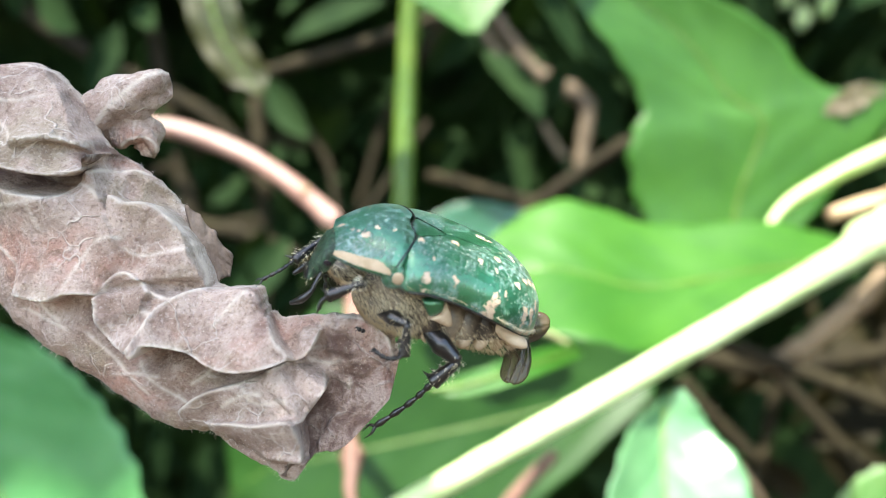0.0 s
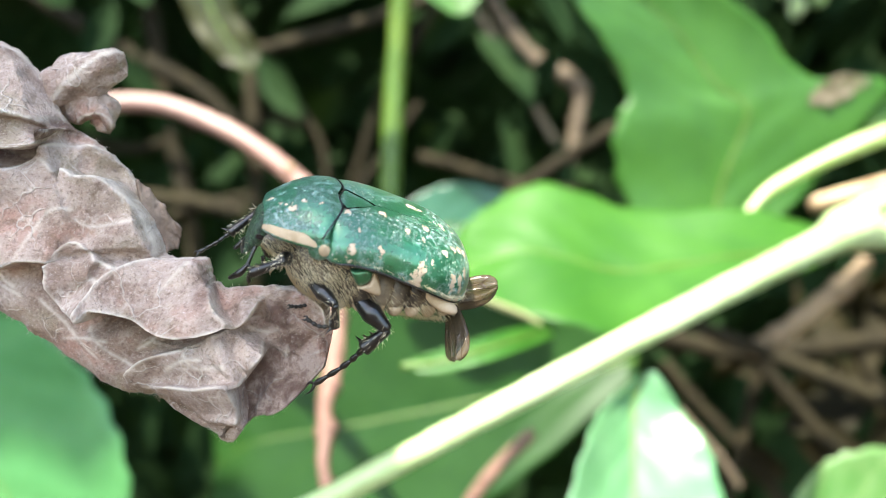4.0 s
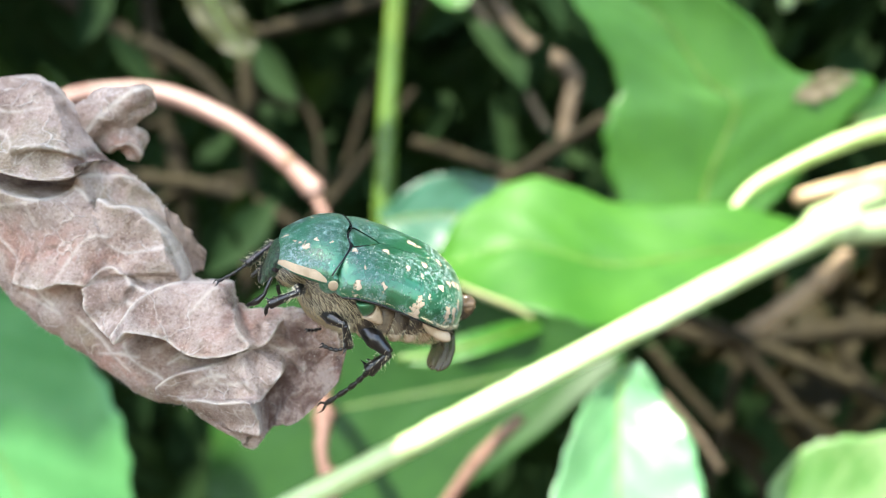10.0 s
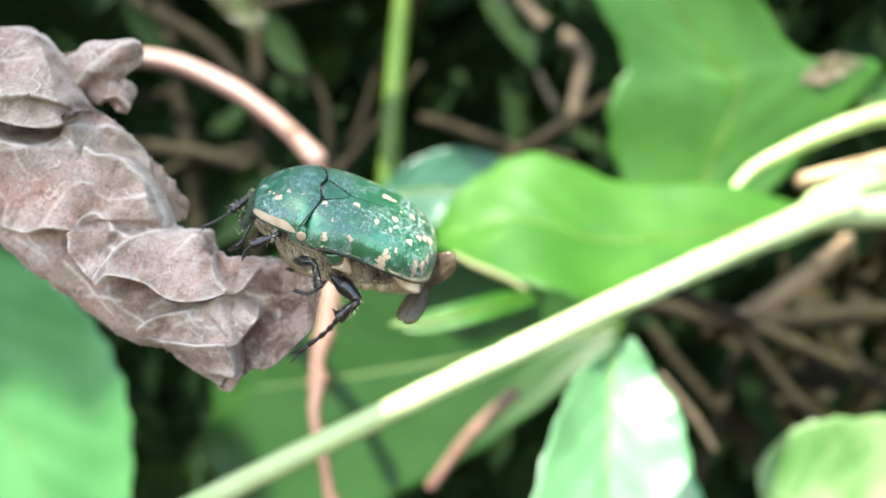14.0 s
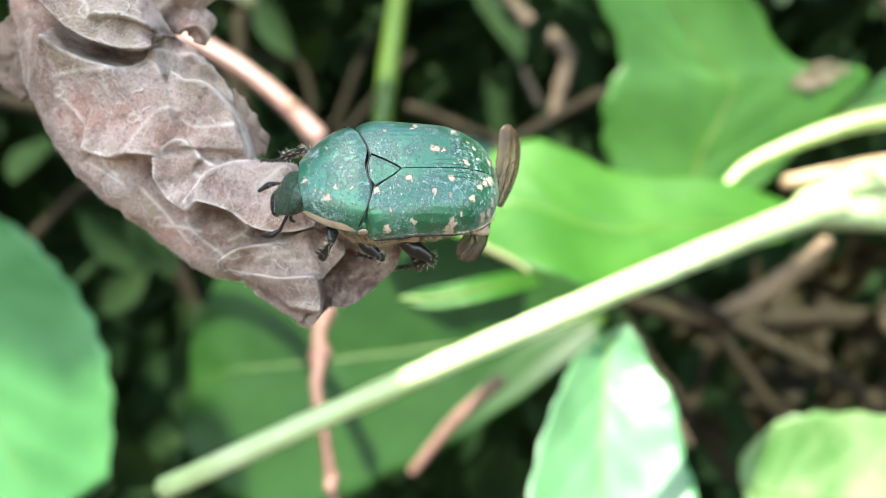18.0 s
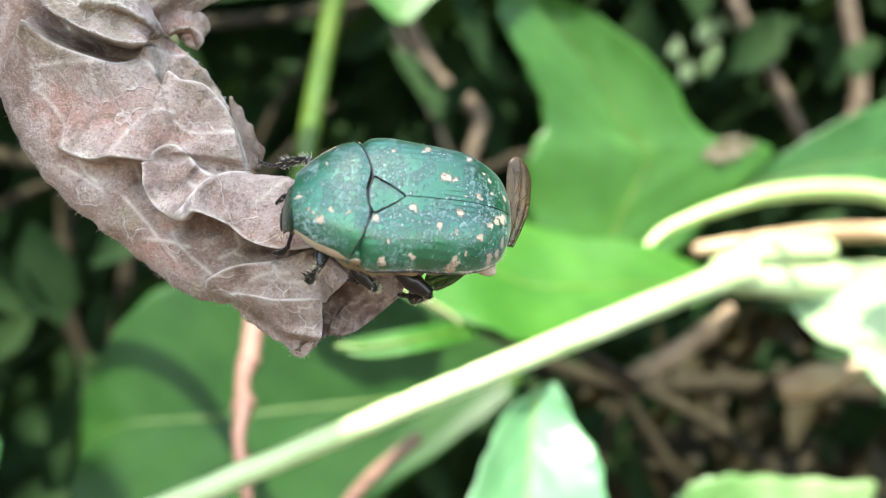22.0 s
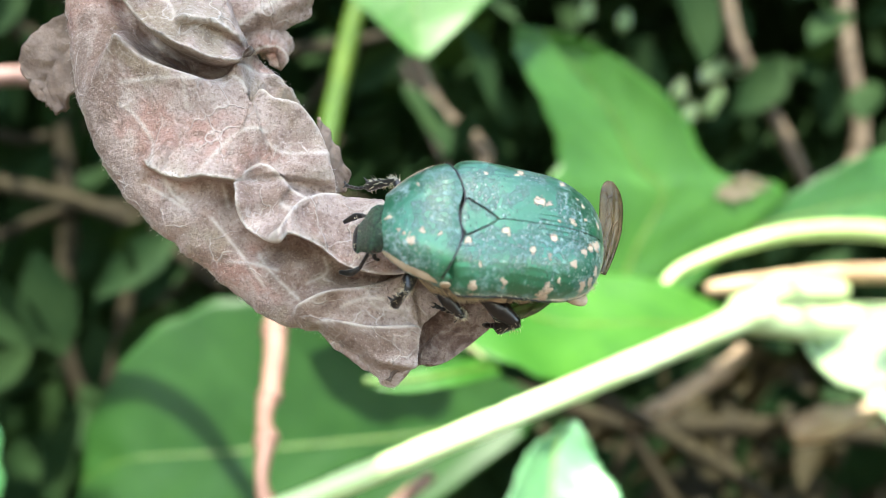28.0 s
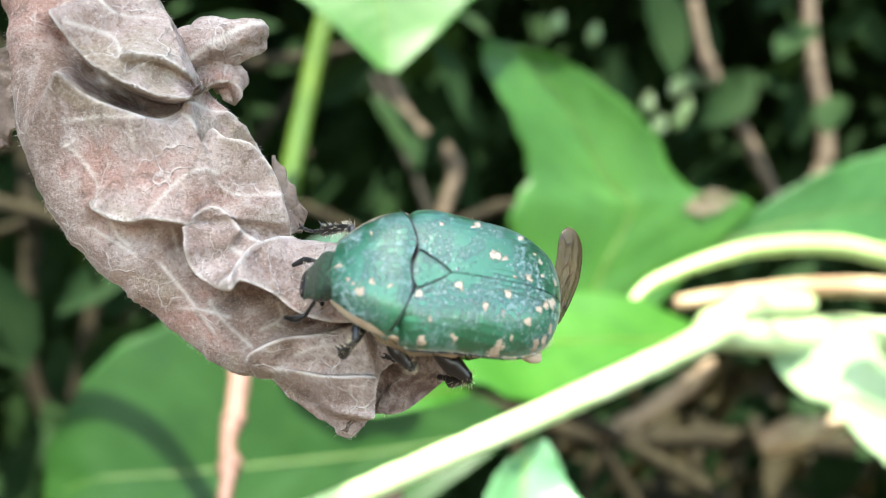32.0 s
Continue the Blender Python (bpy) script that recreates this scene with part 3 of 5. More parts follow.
stem("curved_stem", [(115, 324, 11), (129, 327, 23), (165, 325, 40), (201, 320, 47), (232, 316, 44.5), (290, 313, 35)], [1.4, 2.6, 3.6, 4.2, 4.3, 4.3], M["shoot"],
     "pale green stem arching over the thick one")
stem("red_side_stem", [(160, 372, 18), (219, 370, 33), (270, 370, 40), (330, 372, 42)], [3.2, 4.2, 4.8, 5.0], M["bud"], "pale pinkish side stem beside the thick one")
vine = tagged(new("reddish_vine"), "smooth pinkish vine arching behind the dry leaf", "vine")
stem("stalk", [(-200, 318, 26), (-147, 323, 47), (-128, 331, 54), (-105, 334, 54), (-78, 330, 43), (-57, 320, 29), (-41, 306, 15)],
     [3.0, 3.2, 3.3, 3.5, 3.5, 3.4, 3.5], M["pink"], "", count=90, parent=vine)
stem("leaf_scar", [(-53.5, 314, 28.6), (-52.5, 313, 27.4), (-51.5, 312.5, 26.2)], [0.6, 1.9, 0.6], M["bud"], "pale round leaf scar", parent=vine)
stem("node", [(-46, 310, 19.6), (-43.5, 308, 17.2), (-41.5, 306.5, 15)], [3.3, 4.1, 3.4], M["pink"], "", parent=vine)
knotty = tagged(new("knotty_stem"), "thin knotty pinkish brown stem hanging below the dry leaf", "stem")
stem("stalk", [(-43, 308, 16), (-36, 300, 2), (-31.5, 276, -20), (-29.6, 258, -36), (-30.2, 244, -46), (-28.8, 236, -52), (-28.6, 230, -60), (-25, 226, -72), (-22, 225, -86), (-18, 226, -112)],
     [1.6, 2.0, 3.3, 3.0, 2.2, 2.2, 1.7, 1.6, 1.5, 1.7], M["stick"], "", parent=knotty, count=120, rough=0.12)
for x, y, z, r in ((-31.2, 272, -24, 4.1), (-29.8, 250, -41.5, 3.3), (-29.0, 237, -51.5, 3.2), (-26.6, 228, -66, 2.2), (-22.6, 225, -83, 2.1)):
    stem("knot", [(x - 0.4, y + 2.2, z + 2.6), (x + 0.3, y + 0.6, z + 0.8), (x, y - 0.6, z - 0.8), (x + 0.3, y - 2.2, z - 2.6)], [r * 0.6, r, r * 0.95, r * 0.55], M["stick"], "", parent=knotty, count=20, rough=0.12, seed=int(r * 10))
stem("broken_stick", [(3, 347, -116.6), (20, 347, -92.8), (38, 347, -74.6)], [2.2, 2.8, 2.5], M["stick"], "short broken reddish stick beside the glossy leaf")
stem("bud_stem", [(236, 410, -46), (250, 405, -38), (262, 402, -33), (276, 400, -26), (310, 398, -10)], [6, 9, 6, 5, 5], M["bud"], "pale pinkish stem with a swollen bud")
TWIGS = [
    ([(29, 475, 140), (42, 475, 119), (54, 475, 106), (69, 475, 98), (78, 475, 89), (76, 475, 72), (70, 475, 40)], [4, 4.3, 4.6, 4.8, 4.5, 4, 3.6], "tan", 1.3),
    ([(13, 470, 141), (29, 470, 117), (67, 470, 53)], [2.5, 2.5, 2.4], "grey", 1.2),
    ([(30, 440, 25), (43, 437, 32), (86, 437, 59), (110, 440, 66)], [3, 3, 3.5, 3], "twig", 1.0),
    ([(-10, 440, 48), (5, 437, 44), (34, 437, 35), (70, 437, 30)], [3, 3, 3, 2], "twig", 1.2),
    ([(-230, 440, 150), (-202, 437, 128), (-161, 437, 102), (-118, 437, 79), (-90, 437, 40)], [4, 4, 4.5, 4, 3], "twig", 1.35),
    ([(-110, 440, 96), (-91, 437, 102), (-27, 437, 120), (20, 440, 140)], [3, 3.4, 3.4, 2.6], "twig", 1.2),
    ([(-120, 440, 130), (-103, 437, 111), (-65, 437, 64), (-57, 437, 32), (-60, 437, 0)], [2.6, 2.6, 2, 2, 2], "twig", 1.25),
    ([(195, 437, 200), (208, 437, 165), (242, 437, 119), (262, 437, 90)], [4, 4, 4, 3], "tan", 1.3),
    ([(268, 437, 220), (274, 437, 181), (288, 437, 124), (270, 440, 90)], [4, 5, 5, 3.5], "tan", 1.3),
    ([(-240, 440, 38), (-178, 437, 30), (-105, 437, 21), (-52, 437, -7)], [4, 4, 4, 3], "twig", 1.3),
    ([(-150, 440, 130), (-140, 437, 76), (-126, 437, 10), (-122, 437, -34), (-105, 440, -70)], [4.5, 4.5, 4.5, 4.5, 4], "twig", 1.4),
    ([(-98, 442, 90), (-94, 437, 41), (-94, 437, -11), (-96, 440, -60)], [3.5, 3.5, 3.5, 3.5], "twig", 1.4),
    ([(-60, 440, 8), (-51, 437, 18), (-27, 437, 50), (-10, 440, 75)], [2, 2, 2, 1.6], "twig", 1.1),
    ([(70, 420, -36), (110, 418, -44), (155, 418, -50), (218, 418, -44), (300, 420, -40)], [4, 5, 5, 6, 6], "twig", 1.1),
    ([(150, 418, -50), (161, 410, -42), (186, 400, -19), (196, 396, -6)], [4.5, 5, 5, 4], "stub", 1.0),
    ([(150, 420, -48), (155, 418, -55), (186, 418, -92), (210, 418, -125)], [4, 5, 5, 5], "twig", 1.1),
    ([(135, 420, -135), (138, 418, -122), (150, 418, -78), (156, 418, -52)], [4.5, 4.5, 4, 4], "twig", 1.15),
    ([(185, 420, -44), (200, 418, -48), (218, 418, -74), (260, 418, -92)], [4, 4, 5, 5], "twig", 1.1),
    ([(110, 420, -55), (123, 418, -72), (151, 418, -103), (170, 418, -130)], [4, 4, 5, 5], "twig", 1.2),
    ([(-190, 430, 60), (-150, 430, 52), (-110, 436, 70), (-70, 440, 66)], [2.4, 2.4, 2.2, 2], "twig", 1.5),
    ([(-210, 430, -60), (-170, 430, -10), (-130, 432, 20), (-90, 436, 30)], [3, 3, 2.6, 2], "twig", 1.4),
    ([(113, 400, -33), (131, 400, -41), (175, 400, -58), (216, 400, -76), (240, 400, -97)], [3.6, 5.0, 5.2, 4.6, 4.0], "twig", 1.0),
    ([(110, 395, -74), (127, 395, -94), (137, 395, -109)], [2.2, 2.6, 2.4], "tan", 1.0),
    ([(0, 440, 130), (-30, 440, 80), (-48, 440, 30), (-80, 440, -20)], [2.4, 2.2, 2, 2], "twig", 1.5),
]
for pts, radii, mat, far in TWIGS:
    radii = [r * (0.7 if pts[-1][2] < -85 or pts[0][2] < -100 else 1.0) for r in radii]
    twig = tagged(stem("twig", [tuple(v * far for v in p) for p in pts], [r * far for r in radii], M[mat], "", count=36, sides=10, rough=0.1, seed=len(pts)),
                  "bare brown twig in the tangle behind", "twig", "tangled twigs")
    for k in range(1, len(pts) - 1):
        before, here, after = (np.array(pts[j], float) * far for j in (k - 1, k, k + 1))
        way = (after - before) / np.linalg.norm(after - before)
        stem("node", [here - way * 4, here - way, here + way, here + way * 4], [radii[k] * far * v for v in (0.7, 1.22, 1.22, 0.7)], M[mat], "", parent=twig, count=12, sides=10)

# unseen leaves added overhead to shade the dry leaf, beetle, smooth leaf and stem
leaf_thing("unseen_shade_leaf", [(-265, -471, 843, -197, -476, 839), (-287, -436, 839, -166, -436, 831), (-292, -386, 833, -165, -391, 829), (-277, -336, 831, -167, -341, 831), (-242, -304, 833, -178, -302, 835), (-207, -286, 839, -197, -286, 839)],
           M["green"], "unseen broad leaf added to shade the dry leaf and the beetle", cup=4, seed=41)
leaf_thing("unseen_shade_leaf", [(-409, -100, 749, -409, -92, 749), (-394, -126, 749, -394, -72, 749), (-369, -120, 749, -369, -62, 749), (-344, -126, 749, -344, -60, 749), (-319, -118, 749, -319, -62, 749), (-294, -127, 749, -294, -62, 749), (-272, -120, 749, -272, -66, 749), (-254, -112, 749, -254, -74, 749), (-244, -99, 749, -244, -93, 749)],
           M["green"], "unseen lobed leaf added to shade the upper smooth leaf", cup=3, seed=73)
leaf_thing("unseen_shade_leaf", [(-123, 58.8, 168.8, -123, 62.8, 168.8), (-112, 43.5, 176.2, -112, 71.5, 176.2), (-97, 36.0, 186.2, -97, 70.0, 186.2), (-82, 31.5, 196.2, -82, 65.5, 196.2), (-69, 29.6, 205.0, -69, 59.6, 205.0), (-61, 31.2, 210.3, -61, 53.2, 210.3), (-57, 38.0, 213.0, -57, 44.0, 213.0)],
           M["green"], "unseen narrow leaf added to shade the pale stem's lower end", cup=1, seed=71)


# ---- the dry leaf ----
def hairs(name, parent, count, seed, where, length, width, material):
    """Fine bristles: where(rng) gives a root and a way, in millimetres."""
    rng = np.random.default_rng(seed)
    verts, faces = [], []
    for _ in range(count):
        root, way = where(rng)
        way = np.array(way, float)
        way /= np.linalg.norm(way) + 1e-9
        side = np.cross(way, rng.normal(size=3))
        side *= width / (np.linalg.norm(side) + 1e-9)
        other = np.cross(way, side)
        ln = length * rng.uniform(0.5, 1.2)
        b = len(verts)
        for d in (side, -0.5 * side + 0.87 * other, -0.5 * side - 0.87 * other):
            verts.append((root + d) / 1000)
        droop = np.array((0, 0, -0.15)) * ln
        verts.append((root + way * ln + droop) / 1000)
        faces.extend(((b, b + 1, b + 3), (b + 1, b + 2, b + 3), (b + 2, b, b + 3)))
    return tagged(part(name, verts, faces, material, parent), kind="stuff")


LEFT_EDGE = [(-62, 20), (-59.5, 17.5), (-57, 13), (-55.6, 7.6), (-53.2, 0.4), (-49.7, -5.4), (-45.0, -10.1), (-39.8, -13.4), (-35.5, -16), (-31.2, -18.5), (-26, -19.3), (-22, -21), (-18.6, -23.7),
             (-16.2, -21.3), (-13.5, -20.7), (-9, -16.2)]
RIGHT_EDGE = [(-56, 20.5), (-50, 17.4), (-45, 18.4), (-41, 15.2), (-37.3, 9.4), (-33, 6.2), (-29.3, 2.2), (-27, -2.5), (-25.6, -5), (-21.2, -5.3), (-19.8, -8.0), (-14.5, -7.9), (-11, -8.2),
              (-9.3, -9), (-8.2, -10.5), (-7.8, -12)]
FOLDS = [
    ([(-50.9, 14.1), (-49.3, 12.1), (-47.7, 10.4), (-45.4, 8.5), (-42.6, 7.3), (-39.5, 7.0), (-37.8, 7.7), (-36.6, 8.6), (-35.7, 9.6)], 3.6, 5, 0.5),
    ([(-50.6, 7.0), (-49.0, 6.2), (-47.0, 5.0), (-43.9, 4.0), (-40.6, 3.6), (-38.9, 5.0), (-37.7, 6.2), (-35.7, 6.3)], 2.6, 0.75, 3.6),
    ([(-47.6, 8.4), (-45.0, 6.9), (-41.5, 5.7), (-39.2, 6.1), (-37.8, 7.1), (-35.7, 7.9)], 0.9, 1.6, 0.66),
    ([(-43.0, 17.7), (-40.9, 15.8), (-39.4, 13.8), (-38.1, 11.9), (-36.2, 10.5)], 2, 0.5, 3),
    ([(-44.2, 9.5), (-41.2, 9.9), (-38.4, 9.5), (-36.9, 9.8)], 1.2, 1.6, 0.5),
    ([(-38.3, 6.9), (-36.6, 8.2), (-34.6, 8.6), (-32.6, 8.1), (-31.0, 6.9), (-29.7, 5.5)], 2, 0.5, 1.8),
    ([(-37.0, 6.2), (-34.0, 6.3), (-31.5, 6.1), (-29.2, 5.0), (-27.5, 3.1), (-26.3, 1.2), (-25.6, -0.7), (-25.1, -2.9)], 0.6, 0.5, 0.9),
    ([(-36.1, 3.3), (-35.1, 3.1), (-33.8, 2.4), (-31.6, 2.3), (-29.8, 0.8), (-28.3, -0.8), (-27.4, -2.5), (-26.8, -4.2), (-27.1, -5.9)], 2.8, 0.5, 4),
    ([(-45.5, -4.5), (-44.0, -5.0), (-43.0, -5.4), (-41.2, -5.6), (-39.5, -5.0), (-36.5, -5.1), (-34.8, -5.5)], 1.5, 3, 0.5),
    ([(-35.2, -6.9), (-35.1, -4.9), (-33.8, -4.0), (-32.3, -4.8), (-30.8, -6.0), (-28.5, -6.4)], 0.8, 0.5, 1.4),
    ([(-35.2, -5.2), (-35.1, -6.6), (-34.7, -8.3), (-33.6, -9.6), (-31.8, -10.0), (-30.4, -9.7)], 2.2, 3.4, 0.45),
    ([(-32.4, -9.9), (-31.2, -8.7), (-29.7, -7.2), (-28.3, -6.3), (-26.5, -5.7), (-23.0, -5.5), (-20.6, -5.1)], 1.1, 0.5, 1.8),
    ([(-33.4, -9.9), (-31.4, -9.6), (-29.4, -9.3), (-26.8, -9.9), (-24.8, -11.1), (-22.8, -11.6), (-20.4, -11.6), (-18.2, -11.1), (-16.5, -10.2), (-15.0, -8.9)], 3, 3.6, 0.45),
    ([(-20.8, -4.7), (-20.7, -6.4), (-20.5, -7.8), (-19.9, -9.4), (-18.9, -10.6), (-17.8, -11.1)], 1.6, 0.45, 2.6),
    ([(-29.1, -18.0), (-27.6, -16.6), (-25.7, -15.5), (-22.3, -14.6), (-19.3, -13.3), (-17.4, -12.2), (-15.3, -10.9)], 1.8, 0.5, 3),
    ([(-17.8, -22.0), (-17.8, -20.4), (-18.0, -18.0), (-17.3, -16.5), (-15.9, -14.8), (-14.9, -13.3)], 2.6, 3.4, 0.4),
    ([(-26.6, -18.3), (-24.1, -18.3), (-21.2, -18.3), (-18.7, -17.5), (-17.7, -16.8)], 1.1, 0.5, 2),
    ([(-49.0, 9.6), (-46.6, 7.7), (-44.0, 6.2), (-41.6, 5.5), (-39.6, 5.7), (-38.2, 6.8)], -1.5, 0.8, 0.8),
    ([(-12.5, -13.7), (-12.9, -15.1), (-13.1, -16.4), (-12.6, -17.4), (-11.5, -17.4), (-10.2, -16.3)], 0.4, 1, 0.7),
    ([(-14.0, -8.2), (-12.6, -8.4), (-11.1, -8.8), (-9.2, -10.4), (-8.7, -12.8)], 0.6, 0.5, 1.2),
]
# brown patches at the tip, and shade painted into the fold hollows
STAIN_SHADES = [
    (-15.1, -17.9, 4, 4.5),
    (-11.5, -14.8, 4, 5),
    (-13.5, -11.1, 3, 2.5),
    (-21.3, -13.3, 5, 1.2),
    (-43.5, 5.9, 6, 1.8),
    (-37.1, 8.5, 2.5, 1.5),
    (-20.5, -8.0, 1.5, 2.5),
]
VEINS = [
    [(-40.0, -4.9), (-38.6, -3.1), (-37.2, -1.3), (-35.4, -0.4), (-33.7, -0.6)],
    [(-48.9, 2.2), (-45.9, 2.8), (-42.4, 3.2), (-40.1, 4.0)],
    [(-48.8, 0.6), (-46.7, -0.6), (-44.6, -3.0), (-44.0, -4.9)],
    [(-37.7, -5.6), (-37.0, -7.2), (-36.7, -8.1)],
    [(-34.2, -1.2), (-32.2, -2.1), (-28.7, -1.8), (-27.2, -2.1)],
    [(-47.4, 14.6), (-45.3, 13.2), (-41.9, 13.8)],
    [(-48.3, 11.7), (-45.3, 11.2), (-43.7, 9.7)],
    [(-46.6, 17.8), (-44.0, 17.6), (-41.4, 15.8)],
    [(-32.0, -7.0), (-31.0, -7.4), (-29.9, -7.5)],
    [(-24.9, -8.7), (-23.5, -7.2), (-22.0, -5.9)],
    [(-26.8, -11.4), (-26.2, -13.1), (-28.2, -14.6)],
    [(-33.3, -11.9), (-31.7, -13.8), (-28.1, -16.5)],
    [(-38.4, -9.1), (-35.3, -12.0), (-31.7, -15.7)],
    [(-36.2, -13.4), (-33.2, -13.3), (-30.7, -13.7)],
    [(-22.3, -14.6), (-21.2, -16.2), (-18.3, -15.4)],
    [(-16.4, -12.7), (-13.9, -12.5), (-12.6, -10.6)],
    [(-16.3, -17.4), (-13.4, -18.3), (-11.4, -17.6)],
    [(-42.4, 3.2), (-42.1, 1.7), (-41.7, 0.5)],
    [(-29.8, -0.1), (-28.3, 1.1), (-26.9, 1.3)],
    [(-45.5, -6.7), (-42.9, -7.8), (-39.9, -9.2)],
    [(-43.5, -5.4), (-42.4, -7.3), (-40.9, -8.3)],
    [(-38.7, 5.2), (-37.4, 4.5), (-36.4, 3.3)],
    [(-24.6, -16.8), (-22.7, -15.8), (-20.3, -15.3)],
]


def fold_height(x, z, points, height, above, below):
    """Height of a fold along a curve: its flank is above wide on the one side and below wide on the other."""
    line = spline(points, 6 * len(points))
    best = np.full(x.shape, 1e9)
    side, along, nx, nz = (np.zeros(x.shape) for _ in range(4))
    for k, (a, b) in enumerate(zip(line[:-1], line[1:])):
        d = b - a
        t = np.clip(((x - a[0]) * d[0] + (z - a[1]) * d[1]) / (d @ d + 1e-12), 0, 1)
        ox, oz = x - a[0] - t * d[0], z - a[1] - t * d[1]
        gap = np.hypot(ox, oz)
        cross = d[0] * (z - a[1]) - d[1] * (x - a[0])
        near = gap < best
        best = np.where(near, gap, best)
        side = np.where(near, cross, side)
        along = np.where(near, (k + t) / (len(line) - 1), along)
        nx, nz = np.where(near, -d[1] / (np.hypot(*d) + 1e-9), nx), np.where(near, d[0] / (np.hypot(*d) + 1e-9), nz)
    width = np.where(side > 0, above, below)
    fade = np.clip(np.minimum(along, 1 - along) / 0.14, 0, 1)
    height = height * fade * fade * (3 - 2 * fade)
    flat = height
    height = height * (0.92 + 0.16 * np.sin(along * 17.0 + points[0][0]))
    steep = ((side > 0) if above < below else (side <= 0)) & (min(above, below) < 0.65)
    rise = height * np.where(steep, np.exp(-(best / 0.32) ** 2), np.exp(-(best / width) ** 1.15))
    rise -= np.where(steep, 0.5 * height * np.exp(-((best - 1.5) / 1.5) ** 2) * np.clip(best / 0.3, 0, 1), 0) if height.max() > 1.0 else 0
    reach = np.minimum(0.42 * flat, 0.55 if above < below else 1.5) * (1 if above < below else -1) * (1 if min(above, below) < 0.65 else 0)
    reach = reach * np.where(steep, np.exp(-(best / 0.4) ** 2), np.exp(-(best / 2.2) ** 2))
    return rise, np.exp(-(best / 0.19) ** 2) * np.clip(fade * 2, 0, 1), nx * reach, nz * reach


def dry_leaf():
    thing = tagged(new("dry_leaf"), "dry brown leaf rolled and crumpled, with raised veins", "leaf")
    rows, front, back = 380, 190, 40
    left, right = spline(LEFT_EDGE, rows), spline(RIGHT_EDGE, rows)
    s = np.linspace(0, 1, rows)
    knots = np.linspace(0, 1, 16)
    rng = np.random.default_rng(12)
    for edge in (left, right):
        edge += np.convolve(rng.normal(size=rows + 8), np.ones(5) / 5, "same")[4:-4, None] * 0.16
    middle = np.interp(s, knots, [104, 102, 101, 100.5, 100, 99.5, 99, 98.5, 97.5, 96, 95, 94, 93.3, 92.8, 92.3, 91.8])
    depth = np.interp(s, knots, [3, 4.5, 5, 5, 5, 5, 5, 4.8, 4.2, 3, 2.2, 1.6, 1.2, 1.0, 0.8, 0.4])
    t = np.linspace(-1, 1, front)
    X = (left[:, 0] + right[:, 0])[:, None] / 2 + (right[:, 0] - left[:, 0])[:, None] / 2 * t
    Z = (left[:, 1] + right[:, 1])[:, None] / 2 + (right[:, 1] - left[:, 1])[:, None] / 2 * t
    round_ = np.maximum(1 - np.abs(t) ** 2.4, 0) ** 0.55
    Y = middle[:, None] - depth[:, None] * round_
    inner = np.minimum(1, (1 - np.abs(t)) * 9)[None, :]
    vein, leanx, leanz = np.zeros(X.shape), np.zeros(X.shape), np.zeros(X.shape)
    for points, height, above, below in FOLDS:
        rise, line, dx, dz = fold_height(X, Z, points, height, above, below)
        Y -= 1.45 * rise * (0.25 + 0.75 * inner)
        leanx += dx * inner
        leanz += dz * inner
        if height > 0:
            vein = np.maximum(vein, line)
    for points in VEINS:
        rise, line, _, _ = fold_height(X, Z, points, 0.22, 0.7, 0.7)
        Y -= rise
        vein = np.maximum(vein, line * 0.7)
    vein = np.maximum(vein, 0.6 * np.exp(-((1 - np.abs(t)) * 60) ** 2)[None, :])
    crumple = np.array([[noise.fractal(Vector((X[i, j] * 0.16, Z[i, j] * 0.16, 3.0)), 0.8, 2.1, 5) for j in range(front)] for i in range(rows)])
    fine = np.array([[noise.fractal(Vector((X[i, j] * 0.75, Z[i, j] * 0.75, 8.0)), 0.9, 2.0, 4) for j in range(front)] for i in range(rows)])
    Y -= (crumple * 0.20 + fine * 0.06) * (0.3 + 0.7 * inner)
    edge = 1 / (1 + np.exp(-np.clip((X + 17.4 + 0.25 * (Z + 17)) / 0.22, -40, 40)))
    Y += 2.6 * edge * np.clip((-11.5 - Z) / 4.0, 0, 1) - (0.45 * crumple + 0.30 * fine) * edge * inner
    stain_shade = np.zeros(X.shape)
    for x, z, rx, rz in STAIN_SHADES:
        stain_shade = np.maximum(stain_shade, np.clip(1.6 - 1.6 * np.hypot((X - x) / rx, (Z - z) / rz) + 0.5 * crumple, 0, 1))
    X, Z = X + leanx, Z + leanz
    tb = np.linspace(1, -1, back + 2)[1:-1]
    XB = (left[:, 0] + right[:, 0])[:, None] / 2 + (right[:, 0] - left[:, 0])[:, None] / 2 * tb
    ZB = (left[:, 1] + right[:, 1])[:, None] / 2 + (right[:, 1] - left[:, 1])[:, None] / 2 * tb
    YB = middle[:, None] + np.minimum(depth, 3.0)[:, None] * 0.7 * np.maximum(1 - np.abs(tb) ** 2.4, 0) ** 0.5
    XA, YA, ZA = np.hstack([X, XB]), np.hstack([Y, YB]), np.hstack([Z, ZB])
    cols = front + back
    verts = [at(XA[i, j], YA[i, j], ZA[i, j]) for i in range(rows) for j in range(cols)]
    faces = grid_faces(rows, cols, True)
    faces.append(tuple(range(cols - 1, -1, -1)))
    faces.append(tuple((rows - 1) * cols + j for j in range(cols)))
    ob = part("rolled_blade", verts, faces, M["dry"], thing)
    ob.data.attributes.new("vein", "FLOAT", "POINT").data.foreach_set("value", np.hstack([vein, np.zeros(XB.shape)]).ravel())
